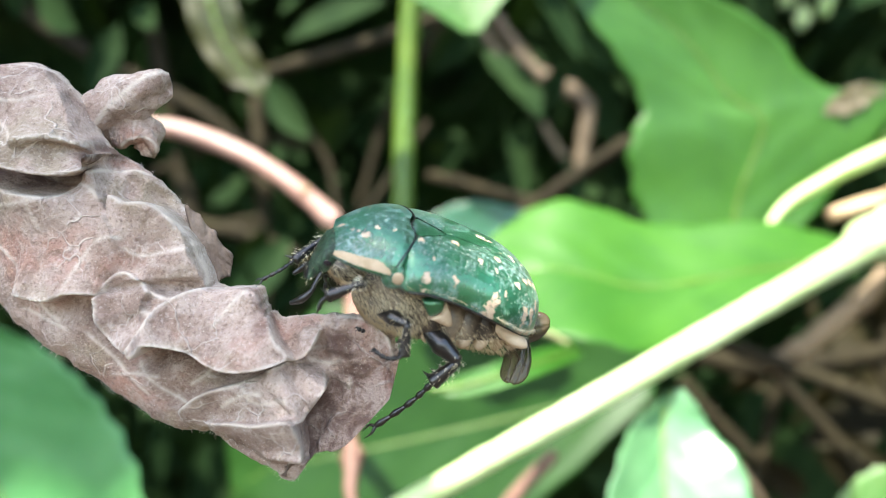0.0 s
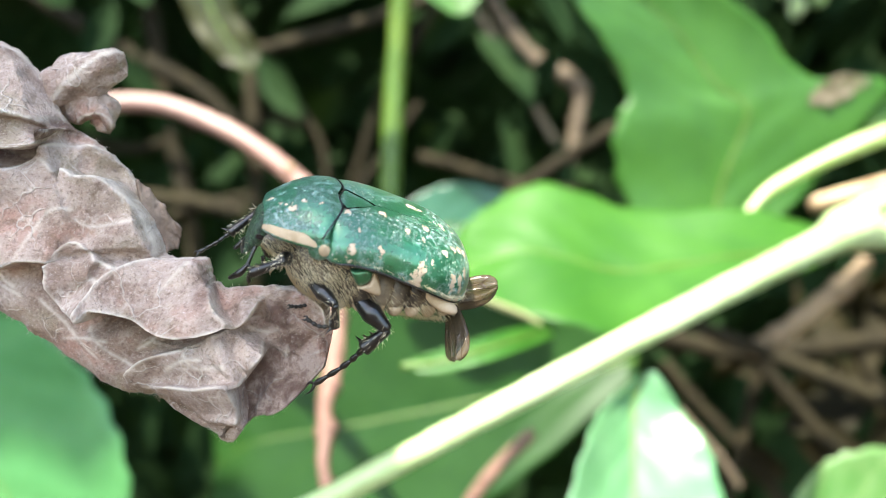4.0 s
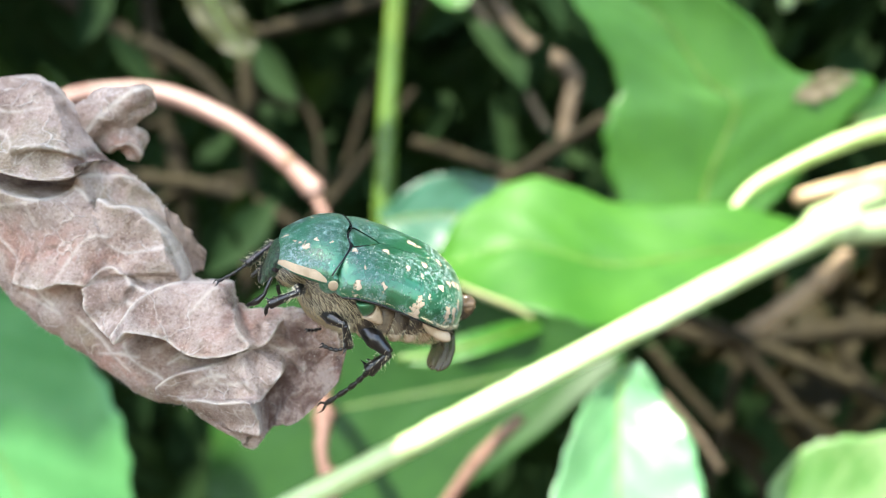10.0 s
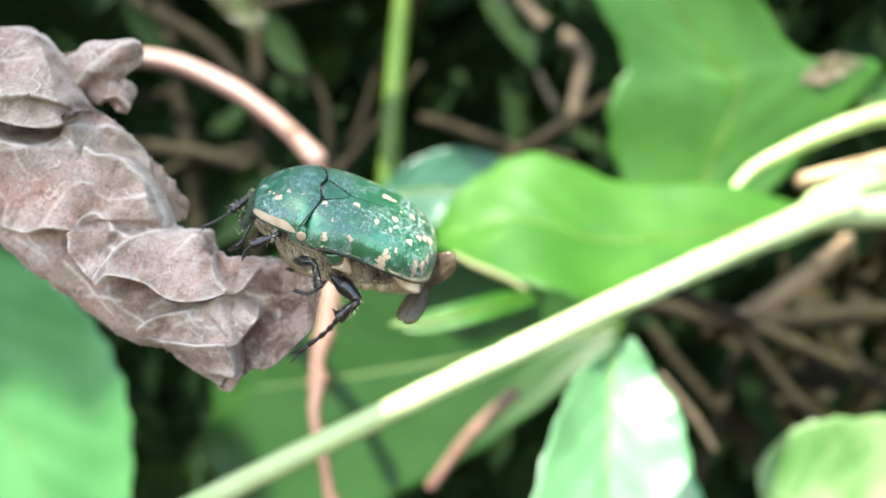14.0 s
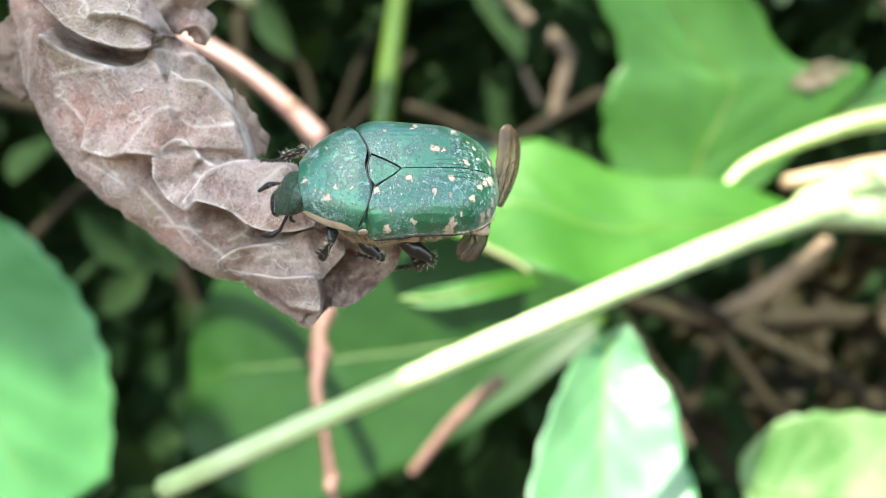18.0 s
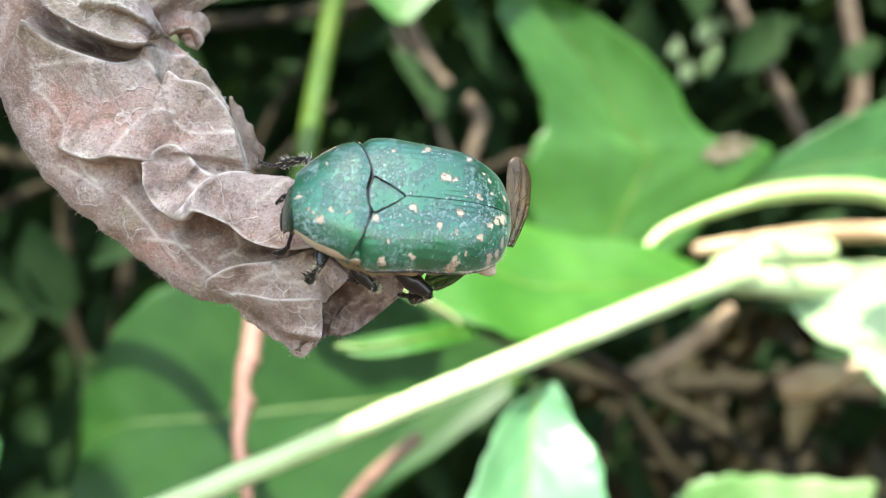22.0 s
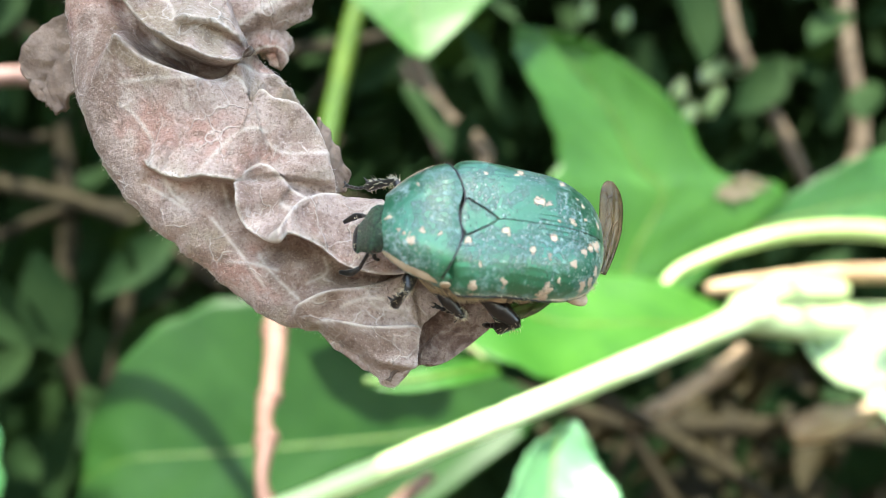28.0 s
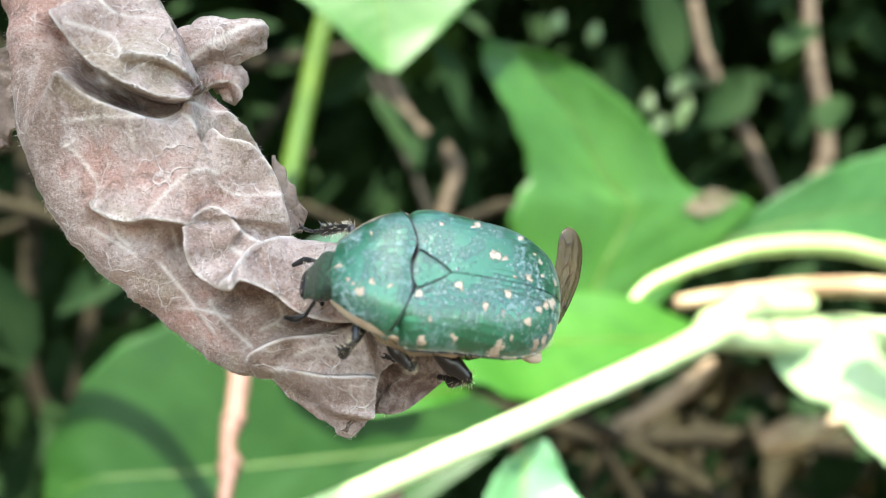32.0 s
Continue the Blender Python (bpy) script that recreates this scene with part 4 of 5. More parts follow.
    # tip stain and hollow shade; the whole back is set fully dark
    ob.data.attributes.new("stain_shade", "FLOAT", "POINT").data.foreach_set("value", np.hstack([stain_shade, np.ones(XB.shape)]).ravel())
    for name, line, radii, seed in (("curled_lobe", [(-41.5, 101, 12.4), (-39, 100.3, 13.2), (-36.5, 100, 14.4), (-33.8, 100.3, 15.6), (-31.9, 101, 16.0)], [1.2, 2.3, 2.5, 2.0, 1.2], 3),
                                    ("lobe_base", [(-39, 102, 11.2), (-36.6, 101.6, 11.6), (-34.8, 101.6, 10.8), (-34.2, 101.8, 9.2)], [1.2, 1.9, 1.8, 0.7], 8)):
        v, f = tube_mesh([at(*p) for p in line], [r / 1000 for r in radii], 72, 70)
        middles = [np.array(at(*c)) for c in spline(line, 70)]
        out = []
        for k, p in enumerate(v):
            q = p * 1000
            push = 0.5 * noise.fractal(Vector((q[0] * 0.30, q[1] * 0.30 + seed, q[2] * 0.30)), 0.8, 2.1, 4) + 0.35 * math.sin(k % 72 / 72 * 18.85 + k / 72 * 0.09 + seed)
            c = middles[min(k // 72, 69)]
            d = (p - c) / (np.linalg.norm(p - c) + 1e-9)
            out.append(p + d * push / 1000)
        lobe = part(name, out, f, M["dry"], thing, "curled end lobe of the dry leaf")
        ridge = np.array([max(0.0, math.sin(k % 72 / 72 * 18.85 + k / 72 * 0.09 + seed) - 0.9) * 8 for k in range(len(out))])
        lobe.data.attributes.new("vein", "FLOAT", "POINT").data.foreach_set("value", ridge)
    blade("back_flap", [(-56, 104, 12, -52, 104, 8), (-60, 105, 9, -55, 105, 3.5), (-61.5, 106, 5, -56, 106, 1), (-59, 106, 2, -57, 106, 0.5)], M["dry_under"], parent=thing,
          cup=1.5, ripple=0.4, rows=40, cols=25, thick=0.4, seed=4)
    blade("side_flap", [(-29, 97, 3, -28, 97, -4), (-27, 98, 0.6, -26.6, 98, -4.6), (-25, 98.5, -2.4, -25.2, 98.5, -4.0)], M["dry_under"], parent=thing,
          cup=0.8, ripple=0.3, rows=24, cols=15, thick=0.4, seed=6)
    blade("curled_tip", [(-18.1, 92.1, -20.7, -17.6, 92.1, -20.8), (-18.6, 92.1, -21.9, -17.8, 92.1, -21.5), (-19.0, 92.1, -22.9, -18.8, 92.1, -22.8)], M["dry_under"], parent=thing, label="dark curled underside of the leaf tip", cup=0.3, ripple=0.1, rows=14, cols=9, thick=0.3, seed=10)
    blade("under_fold", [(-27, 95.5, -18.6, -25, 95.5, -19.5), (-24, 94.5, -20.6, -23, 94.5, -18.5), (-21, 94, -22.2, -19.5, 94, -19.5), (-18, 93.5, -22.6, -17.5, 93.5, -20.5)], M["dry"], parent=thing,
          cup=0.8, ripple=0.4, rows=24, cols=15, thick=0.4, seed=9)
    def fringe(rng):
        k = int(rng.integers(4, rows - 2))
        if rng.random() < 0.6:
            j, way = 0, left[k] - right[k]
        else:
            j, way = front - 1, right[k] - left[k]
        j += int(rng.integers(0, 5)) * (1 if j == 0 else -1)
        root = np.array((X[k, j], Y[k, j], Z[k, j] + EYE * 1000))
        return root, (way[0] * 0.06 + rng.normal() * 0.6, rng.normal() * 0.6, way[1] * 0.06 + rng.normal() * 0.6)

    def nap(rng):
        i, j = int(rng.integers(4, rows - 2)), int(rng.integers(2, front - 2))
        return np.array((X[i, j], Y[i, j], Z[i, j] + EYE * 1000)), (rng.normal() * 0.7, -1.0, rng.normal() * 0.7)

    hairs("edge_fuzz", thing, 700, 14, fringe, 0.5, 0.018, M["fuzz"])
    hairs("surface_fuzz", thing, 2200, 15, nap, 0.35, 0.016, M["fuzz"])
    return thing


dry_leaf()

# ---- the beetle ----
ELYTRA_X = [-11.9, -11.6, -10.8, -9.4, -6.4, -2, 1, 2.8, 3.7]
ELYTRA_W = [0.4, 2.2, 3.9, 5.1, 6.1, 6.35, 6.6, 6.4, 5.3]
ELYTRA_TOP = [-4.2, -2.9, -1.6, -0.5, 0.6, 1.0, 0.95, 0.85, 0.8]
ELYTRA_RIM = [-4.7, -4.7, -4.6, -4.2, -3.2, -2.4, -2.2, -2.6, -2.3]
BREAST_X = [2.9, 4.3, 6, 7.5, 8.8, 9.8, 10.2]
BREAST_W = [5.9, 5.85, 5.25, 4.35, 3.2, 2.1, 1.6]
BREAST_TOP = [0.82, 0.85, 0.45, -0.35, -1.3, -2.2, -2.6]
BREAST_RIM = [-2.0, -2.15, -2.5, -2.9, -3.2, -3.4, -3.5]


def mid(x):
    """The body's middle line, which bends a little to its right towards the tail."""
    return -0.35 + 0.03 * x


SUTURE = 0.5    # the seam between the wing cases lies a little to the left of the middle


def shell_point(x, y, w, top, rim):
    """Height of the domed shell at its half-width fraction."""
    q = min(abs(y) / max(w, 1e-6), 1.0)
    return rim + (top - rim) * max(0.0, 1 - q ** 2.8) ** 0.46


def scutellum_half(x):
    return max(0.0, 1.75 * (min(x + 0.1, 2.7) / 2.7) ** 0.85 * (1 if x < 2.6 else max(0.3, 1 - (x - 2.6) * 1.2))) if x > -0.1 else 0.0


def curve_fit(xs, ys, count):
    p = spline(list(zip(xs, ys)), count)
    return p[:, 0], p[:, 1]


def shell_side(sign, xs, ws, tops, rims, x0, x1, inner, rows, cols, bend, shift=0.0):
    """One half of a domed plate, with a rolled rim underneath."""
    fx, fw = curve_fit(xs, ws, 160)
    _, ft = curve_fit(xs, tops, 160)
    _, fr = curve_fit(xs, rims, 160)
    verts = []
    for i in range(rows):
        u = i / (rows - 1)
        for j in range(cols + 3):
            q = min(j / (cols - 1), 1.0)
            xa, xb = x0(q), x1(q)
            x = xa + (xb - xa) * u
            w, top, rim = np.interp(x, fx, fw), np.interp(x, fx, ft), np.interp(x, fx, fr)
            y0 = inner(x) + sign * shift
            y = y0 + (w - y0) * math.sin(q * math.pi / 2) ** bend if w > y0 else w
            z = shell_point(x, y, w, top, rim)
            if j >= cols:
                y -= 0.28 * (j - cols + 1)
                z -= 0.18 * (j - cols + 1)
            verts.append((x / 1000, (mid(x) + sign * y) / 1000, z / 1000))
    return verts, grid_faces(rows, cols + 3)


def ellipsoid(center, size, turn=(0, 0, 0), rows=12, cols=16, squeeze=1.0):
    m = Euler([radians(a) for a in turn]).to_matrix()
    verts = []
    for i in range(rows):
        a = math.pi * (i + 0.02) / (rows - 0.96)
        for j in range(cols):
            b = 2 * math.pi * j / cols
            v = Vector((math.cos(a) * size[0], math.sin(a) ** squeeze * math.cos(b) * size[1], math.sin(a) ** squeeze * math.sin(b) * size[2]))
            verts.append((Vector(center) + m @ v) / 1000)
    faces = grid_faces(rows, cols, True)
    faces.append(tuple(range(cols - 1, -1, -1)))
    faces.append(tuple((rows - 1) * cols + j for j in range(cols)))
    return verts, faces


def slab(outline, y, sign, thick):
    """A thin side plate with a rounded face: its outline in x and z, standing at y."""
    ring = spline([*outline, outline[0]], 25)[:-1]
    c = ring.mean(axis=0)
    verts = []
    for grow, out in ((1.0, -0.6), (1.0, 0.0), (0.9, 0.6), (0.6, 0.9), (0.2, 1.0)):
        for q in ring:
            p = c + (q - c) * grow
            verts.append((p[0] / 1000, (y + sign * thick * out) / 1000, p[1] / 1000))
    faces = grid_faces(5, len(ring), True)
    faces.append(tuple(4 * len(ring) + k for k in range(len(ring))))
    return verts, faces


def joined(*meshes):
    verts, faces = [], []
    for v, f in meshes:
        faces.extend(tuple(k + len(verts) for k in face) for face in f)
        verts.extend(v)
    return verts, faces


def limb(points, radii, sides=10, count=16):
    return tube_mesh([Vector(p) / 1000 for p in points], [r / 1000 for r in radii], sides, count, 0.03)


def leg(name, parent, hip, knee, ankle, toes, thick):
    """A leg: femur, toothed tibia, beaded tarsus with two claws. Its origin is the hip."""
    base = new(name)
    base.parent = parent
    rel = lambda p: tuple(np.array(p, float) - np.array(hip, float))
    mid = (np.array(rel(knee)) * 0.45)
    v, f = limb([(0, 0, 0), mid, rel(knee)], [thick * 0.75, thick * 1.15, thick * 0.6])
    part("femur", v, f, M["black"], base)
    k, a = np.array(rel(knee)), np.array(rel(ankle))
    pieces = [limb([k, k * 0.5 + a * 0.5, a], [thick * 0.5, thick * 0.65, thick * 0.85])]
    out = np.cross(a - k, (0, 0.3, 1))
    out = out / (np.linalg.norm(out) + 1e-9) * thick
    for u, size in ((0.45, 1.0), (0.7, 1.3), (0.95, 1.7)):
        p = k + (a - k) * u
        pieces.append(limb([p, p + out * 0.5 * size + (a - k) * 0.06, p + out * size + (a - k) * 0.14], [thick * 0.35, thick * 0.22, 0.02], 6, 6))
    part("tibia", *joined(*pieces), M["black"], base)
    knee_at = np.array(rel(knee))

    def bristle(rng):
        u = rng.uniform(0.1, 1.9)
        p = knee_at * u if u < 1 else knee_at + (np.array(rel(ankle)) - knee_at) * (u - 1)
        way = rng.normal(size=3)
        way /= np.linalg.norm(way)
        return p + way * thick * 0.75, way + 0.5 * (np.array(rel(ankle)) - knee_at) / np.linalg.norm(np.array(rel(ankle)) - knee_at)

    hairs("bristles", base, 130, int(thick * 1000) + len(name), bristle, 0.6, 0.028, M["hair"])
    path = spline([rel(p) for p in [ankle] + list(toes)], 6)
    pieces = []
    for p, q in zip(path[:-1], path[1:]):
        pieces.append(limb([p, p * 0.35 + q * 0.65, q], [thick * 0.2, thick * 0.36, thick * 0.24], 8, 7))
    end, way = path[-1], path[-1] - path[-2]
    for sgn in (-1, 1):
        sidev = np.cross(way, (0.2, 0.4, 1)) * 0.45 * sgn
        pieces.append(limb([end, end + way * 0.35 + sidev * 0.8, end + way * 0.75 + sidev * 0.6 - (0, 0, 0.25)], [thick * 0.2, thick * 0.14, 0.02], 6, 8))
    part("tarsus", *joined(*pieces), M["black"], base)
    base.matrix_basis = pose(*(np.array(hip) / 1000))
    return base


def build_beetle():
    beetle = tagged(new("beetle"), "green flower beetle with cream spots on a dry leaf", "beetle")
    for sign, name in ((1, "left_elytron"), (-1, "right_elytron")):
        v, f = shell_side(sign, ELYTRA_X, ELYTRA_W, ELYTRA_TOP, ELYTRA_RIM, lambda q: -11.86, lambda q: 2.53 + 0.05 * (1.8 + 3.8 * math.sin(q * math.pi / 2) ** 0.9) ** 2 - 0.6 * max(0, q - 0.86) * 5,
                          lambda x: scutellum_half(x) + (0.17 if x > -0.1 else 0.045), 90, 34, 0.9, SUTURE)
        if sign < 0:
            f = [tuple(reversed(q)) for q in f]
        case = part(name, v, f, M["elytra"], beetle, "green wing case with cream spots and chalky scuffs")
        fx, ft = curve_fit(ELYTRA_X, ELYTRA_TOP, 160)
        _, fw = curve_fit(ELYTRA_X, ELYTRA_W, 160)
        _, fr = curve_fit(ELYTRA_X, ELYTRA_RIM, 160)
        pts = [(x / 1000, (mid(x) + sign * (np.interp(x, fx, fw) + 0.02)) / 1000, (np.interp(x, fx, fr) - 0.05) / 1000) for x in np.linspace(-11.3, 2.6, 26)]
        part("rim", *tube_mesh(pts, [0.00005, 0.00008, 0.00011, 0.00014, 0.0001], 8, 90), M["black"], case, "black edge of the wing case")
        for off in (0.45, 0.95):
            pts = [(x / 1000, (mid(x) + SUTURE + sign * off) / 1000, (np.interp(x, fx, ft) - 0.03) / 1000) for x in np.linspace(-9.6, -2.2 - off, 10)]
            part("rib", *tube_mesh(pts, [0.00005, 0.0001, 0.00008, 0.00003], 6, 30), M["elytra"], case)
    v, f = joined(*[shell_side(sgn, BREAST_X, BREAST_W, BREAST_TOP, BREAST_RIM, lambda q: 2.73 + 0.65 * math.exp(-(5.3 * math.sin(q * math.pi / 2) ** 0.9 / 1.2) ** 2) + 0.05 * (5.3 * math.sin(q * math.pi / 2) ** 0.9) ** 2, lambda q: 9.6 - 0.5 * q, lambda x: 0.0, 50, 34, 0.9)
                    for sgn in (1, -1)])
    half = len(f) // 2
    f = f[:half] + [tuple(reversed(q)) for q in f[half:]]
    plate = part("pronotum", v, f, M["breast"], beetle, "green breast plate with a cream margin")
    fx, fw = curve_fit(BREAST_X, BREAST_W, 60)
    _, fr = curve_fit(BREAST_X, BREAST_RIM, 60)
    _, ft = curve_fit(BREAST_X, BREAST_TOP, 60)
    for sgn in (1, -1):
        verts = []
        for x in np.linspace(4.5, 9.2, 40):
            w, rim, top = np.interp(x, fx, fw), np.interp(x, fx, fr), np.interp(x, fx, ft)
            wide = (0.046 if sgn > 0 else 0.11) * min(1.0, (x - 4.3) / 1.6) * min(1.0, (9.6 - x) / 1.0) + 0.008 * noise.noise(Vector((x * 2.3, sgn * 3.0, 0)))
            for q in np.linspace(0, 1, 7):
                u = 1.0 - wide * (1 - q) - 0.004
                z = shell_point(x, u * w, w, top, rim)
                verts.append((x / 1000, (mid(x) + sgn * (u * w + 0.05)) / 1000, (z + 0.05 - 0.16 * q ** 8) / 1000))
        faces = grid_faces(40, 7)
        part("pale_margin", verts, faces if sgn > 0 else [tuple(reversed(q)) for q in faces], M["cream"], plate, "cream band along the breast plate's edge")
    verts, faces = [], []
    for i in range(14):
        x = -0.05 + 3.1 * i / 13
        for j in range(11):
            y = (j / 5 - 1) * scutellum_half(x) * 0.97
            verts.append((x / 1000, (mid(x) + SUTURE + y) / 1000, (0.93 - 0.12 * (y / 1.8) ** 2 - (0.12 if i == 13 else 0.0)) / 1000))
    part("scutellum", verts, [tuple(reversed(q)) for q in grid_faces(14, 11)], M["plate"], beetle, "small green triangular plate between the wing cases")
    part("fore_chest", *ellipsoid((7.0, mid(7), -4.6), (2.6, 3.0, 1.7), rows=14, cols=20), M["belly"], beetle)
    pts = []
    for k in range(41):
        y = -5.7 + 11.4 * k / 40
        pts.append(((2.63 + 0.05 * y * y + 0.62 * math.exp(-((y - SUTURE) / 1.2) ** 2)) / 1000, (mid(3) + y) / 1000, (shell_point(3.0, y, 6.0, 0.84, -2.3) + 0.01) / 1000))
    part("seam", *tube_mesh(pts, [0.00008, 0.0001, 0.00007, 0.0001, 0.00008], 8, 80), M["black"], beetle, "black seam behind the breast plate")
    part("thorax", *ellipsoid((1.4, mid(2), -5.2), (5.0, 5.5, 4.4), rows=24, cols=28, squeeze=0.8), M["belly"], beetle, "dark hairy underside of the chest")
    for k in range(6):
        x = -1.2 - 1.75 * k
        w, h = 5.5 - 0.10 * k * k * 0.9, 2.9 - 0.06 * k * k
        part("abdomen_ring", *ellipsoid((x, mid(x), -5.9 + 0.10 * k), (1.5, w, h + 0.6), rows=12, cols=28, squeeze=0.35), M["belly"], beetle)
        for sgn in (1, -1):
            part("pale_spot", *ellipsoid((x - 0.2, mid(x) + sgn * w * 0.88, -7.0 + 0.1 * k), (0.72, 0.5, 0.95), rows=8, cols=10), M["cream"], beetle, "cream spot on the belly's side")
    for sgn in (1, -1):
        part("tail_edge", *ellipsoid((-8.9, mid(-9) + sgn * 4.35, -5.0), (1.9, 0.95, 0.75), (0, -8, -sgn * 24), rows=12, cols=16), M["cream"], beetle, "cream edge of the belly under the wing case")
    part("pygidium", *ellipsoid((-10.6, mid(-10.4), -5.2), (1.3, 3.2, 2.2), rows=14, cols=20), M["belly"], beetle)
    for sgn in (1, -1):
        part("shoulder_plate", *ellipsoid((4.0, mid(4) + sgn * 5.3, -2.2), (1.1, 0.6, 1.2), (0, 0, 0)), M["plate"], beetle, "green side plate at the shoulder")
        part("shoulder_spot", *ellipsoid((3.75, mid(4) + sgn * 5.85, -2.0), (0.52, 0.15, 0.62), (0, 20, 0)), M["cream"], beetle, "round cream shoulder spot")
        part("hip_plate", *slab([(0.8, -3.5), (-0.9, -2.8), (-1.25, -3.9), (-0.4, -4.75)], mid(0) + sgn * 5.45, sgn, 0.5), M["plate"], beetle, "green plate above the hind hip")
        part("hip_spot", *slab([(-0.35, -5.0), (-1.2, -4.3), (-1.35, -3.1), (-2.3, -4.1), (-2.6, -5.2)], mid(0) + sgn * 5.5, sgn, 0.45), M["cream"], beetle, "three-cornered cream patch above the hind hip")
    verts, n = [], 24
    for x, w, top, low in [(-1.2, 1.6, 0.3, -2.0), (-0.4, 2.0, 0.35, -2.3), (0.6, 2.25, 0.1, -2.5), (1.3, 2.25, -0.45, -2.7), (2.0, 1.8, -1.15, -2.9), (2.6, 1.5, -1.8, -3.1), (3.1, 1.5, -2.4, -3.2), (3.4, 1.25, -2.65, -3.1), (3.5, 0.7, -2.8, -3.0)]:
        for k in range(n):
            a = 2 * math.pi * k / n
            ca, sa = math.cos(a), math.sin(a)
            verts.append((x / 1000, w * math.copysign(abs(ca) ** 0.7, ca) / 1000, ((top + low) / 2 + (top - low) / 2 * math.copysign(abs(sa) ** 0.8, sa)) / 1000))
    faces = [tuple(reversed(q)) for q in grid_faces(9, n, True)]
    faces.append(tuple(range(8 * n, 9 * n)))
    head = part("head", verts, faces, M["head"], beetle, "dark green head, pitted and dusty")
    head.matrix_basis = pose(0.0097, mid(10) / 1000, -0.0036)
    part("clypeus", *ellipsoid((3.2, 0, -2.75), (0.5, 1.35, 0.35), (0, 40, 0), squeeze=0.5), M["black"], head)
    for sgn in (1, -1):
        part("eye", *ellipsoid((0.9, sgn * 1.95, -1.4), (0.5, 0.36, 0.5)), M["eye"], head)
        part("antenna", *joined(limb([(1.8, sgn * 1.7, -2.4), (2.6, sgn * 2.4, -3.0), (3.0, sgn * 2.7, -3.4)], [0.2, 0.17, 0.2]),
                                limb([(3.0, sgn * 2.7, -3.4), (4.0, sgn * 2.9, -3.8), (5.2, sgn * 2.6, -4.1)], [0.2, 0.36, 0.2])), M["black"], head)
        part("palp", *limb([(2.0, sgn * 0.7, -4.2), (2.2, sgn * 1.0, -5.0), (2.0, sgn * 1.0, -5.6)], [0.22, 0.2, 0.14]), M["black"], head)
    wings = {}
    for name, bow, reach, wide in (("left_wing", 0.25, 5.2, 2.7), ("right_wing", -0.75, 9.0, 3.2)):
        verts = []
        for i in range(28):
            u = i / 27
            w = wide * (0.62 + 0.38 * min(1.0, u / 0.5)) * max(0.0, 1 - max(0.0, (u - 0.72) / 0.285) ** 2.4) ** 0.5
            for j in range(15):
                v = j / 14 - 0.5
                crease = 0.10 * math.cos(j * 1.5 + 0.8 * u) * (1 - 0.6 * u)
                verts.append((reach * u / 1000, (w * v + bow * (4 * u * (1 - u) - 0.6)) / 1000, (crease - 1.1 * v * v - 0.25 * u * u) / 1000))
        ob = part(name, verts, grid_faces(28, 15), M["wing"], beetle, "brown membranous wing tip sticking out")
        solid = ob.modifiers.new("thickness", "SOLIDIFY")
        solid.thickness = 0.00005
        wings[name] = ob
    legs = {
        "left_front_leg": leg("left_front_leg", beetle, (6.2, 3.4, -4.9), (6.6, 5.2, -4.1), (8.8, 5.5, -6.2), [(8.95, 5.2, -7.0), (8.8, 5.0, -7.8)], 0.62),
        "right_front_leg": leg("right_front_leg", beetle, (6.5, -2.8, -5.2), (9.4, -4.2, -5.6), (11.4, -2.2, -7.6), [(12.4, -1.4, -8.6), (13.7, -1.0, -9.9)], 0.6),
        "left_middle_leg": leg("left_middle_leg", beetle, (3.4, 4.2, -6.4), (1.2, 6.4, -5.7), (0.0, 6.5, -8.2), [(1.0, 6.4, -9.2), (2.3, 6.0, -9.3)], 0.66),
        "right_middle_leg": leg("right_middle_leg", beetle, (2.4, -3.2, -7.6), (0.6, -3.0, -9.4), (1.4, 0.5, -10.6), [(2.6, 1.4, -10.9), (3.6, 2.0, -10.7)], 0.62),
        "left_hind_leg": leg("left_hind_leg", beetle, (-1.2, 4.3, -6.8), (-4.4, 6.5, -7.6), (-3.2, 6.5, -10.4), [(-2.5, 6.0, -13.3), (-0.7, 5.5, -17.2)], 0.9),
        "right_hind_leg": leg("right_hind_leg", beetle, (-1.0, -2.6, -8.0), (-4.0, -5.4, -9.4), (-2.6, -4.4, -12.6), [(-1.6, -3.4, -14.6), (-0.6, -2.4, -16.5)], 0.85),
    }

    def chest(rng):
        a, x = rng.uniform(-0.55, math.pi + 0.55), rng.uniform(-2.5, 6.1)
        if rng.random() < 0.2:
            x = rng.uniform(4.6, 9.4)
            h = (1 - ((x - 7.0) / 2.6) ** 2) ** 0.5
            y, z = math.cos(a) * 3.0 * h, -4.6 - math.sin(a) * 1.7 * h
        else:
            h = (1 - ((x - 1.4) / 5.0) ** 2) ** 0.4
            y, z = math.cos(a) * 5.5 * h, -5.2 - math.sin(a) * 4.4 * h
        return np.array((x, mid(x) + y, z)), (-0.9 + rng.normal() * 0.2, y * 0.12 + rng.normal() * 0.12, -0.75 * math.sin(a) - 0.35 + rng.normal() * 0.15)

    def belly(rng):
        a, x = rng.uniform(-0.45, math.pi + 0.45), rng.uniform(-11, -1.0)
        w = 5.0 - 0.02 * (x + 1) ** 2
        y, z = math.cos(a) * (w + 0.2), -5.9 - math.sin(a) * 3.1
        return np.array((x, mid(x) + y, z)), (-1.0 + rng.normal() * 0.2, y * 0.14, -0.6 * math.sin(a) - 0.3 + rng.normal() * 0.15)

    def rear(rng):
        x = rng.uniform(-11.4, 3.0) if rng.random() < 0.4 else rng.uniform(-11.4, -6.0)
        fx, fw = ELYTRA_X, ELYTRA_W
        w = np.interp(x, fx, fw)
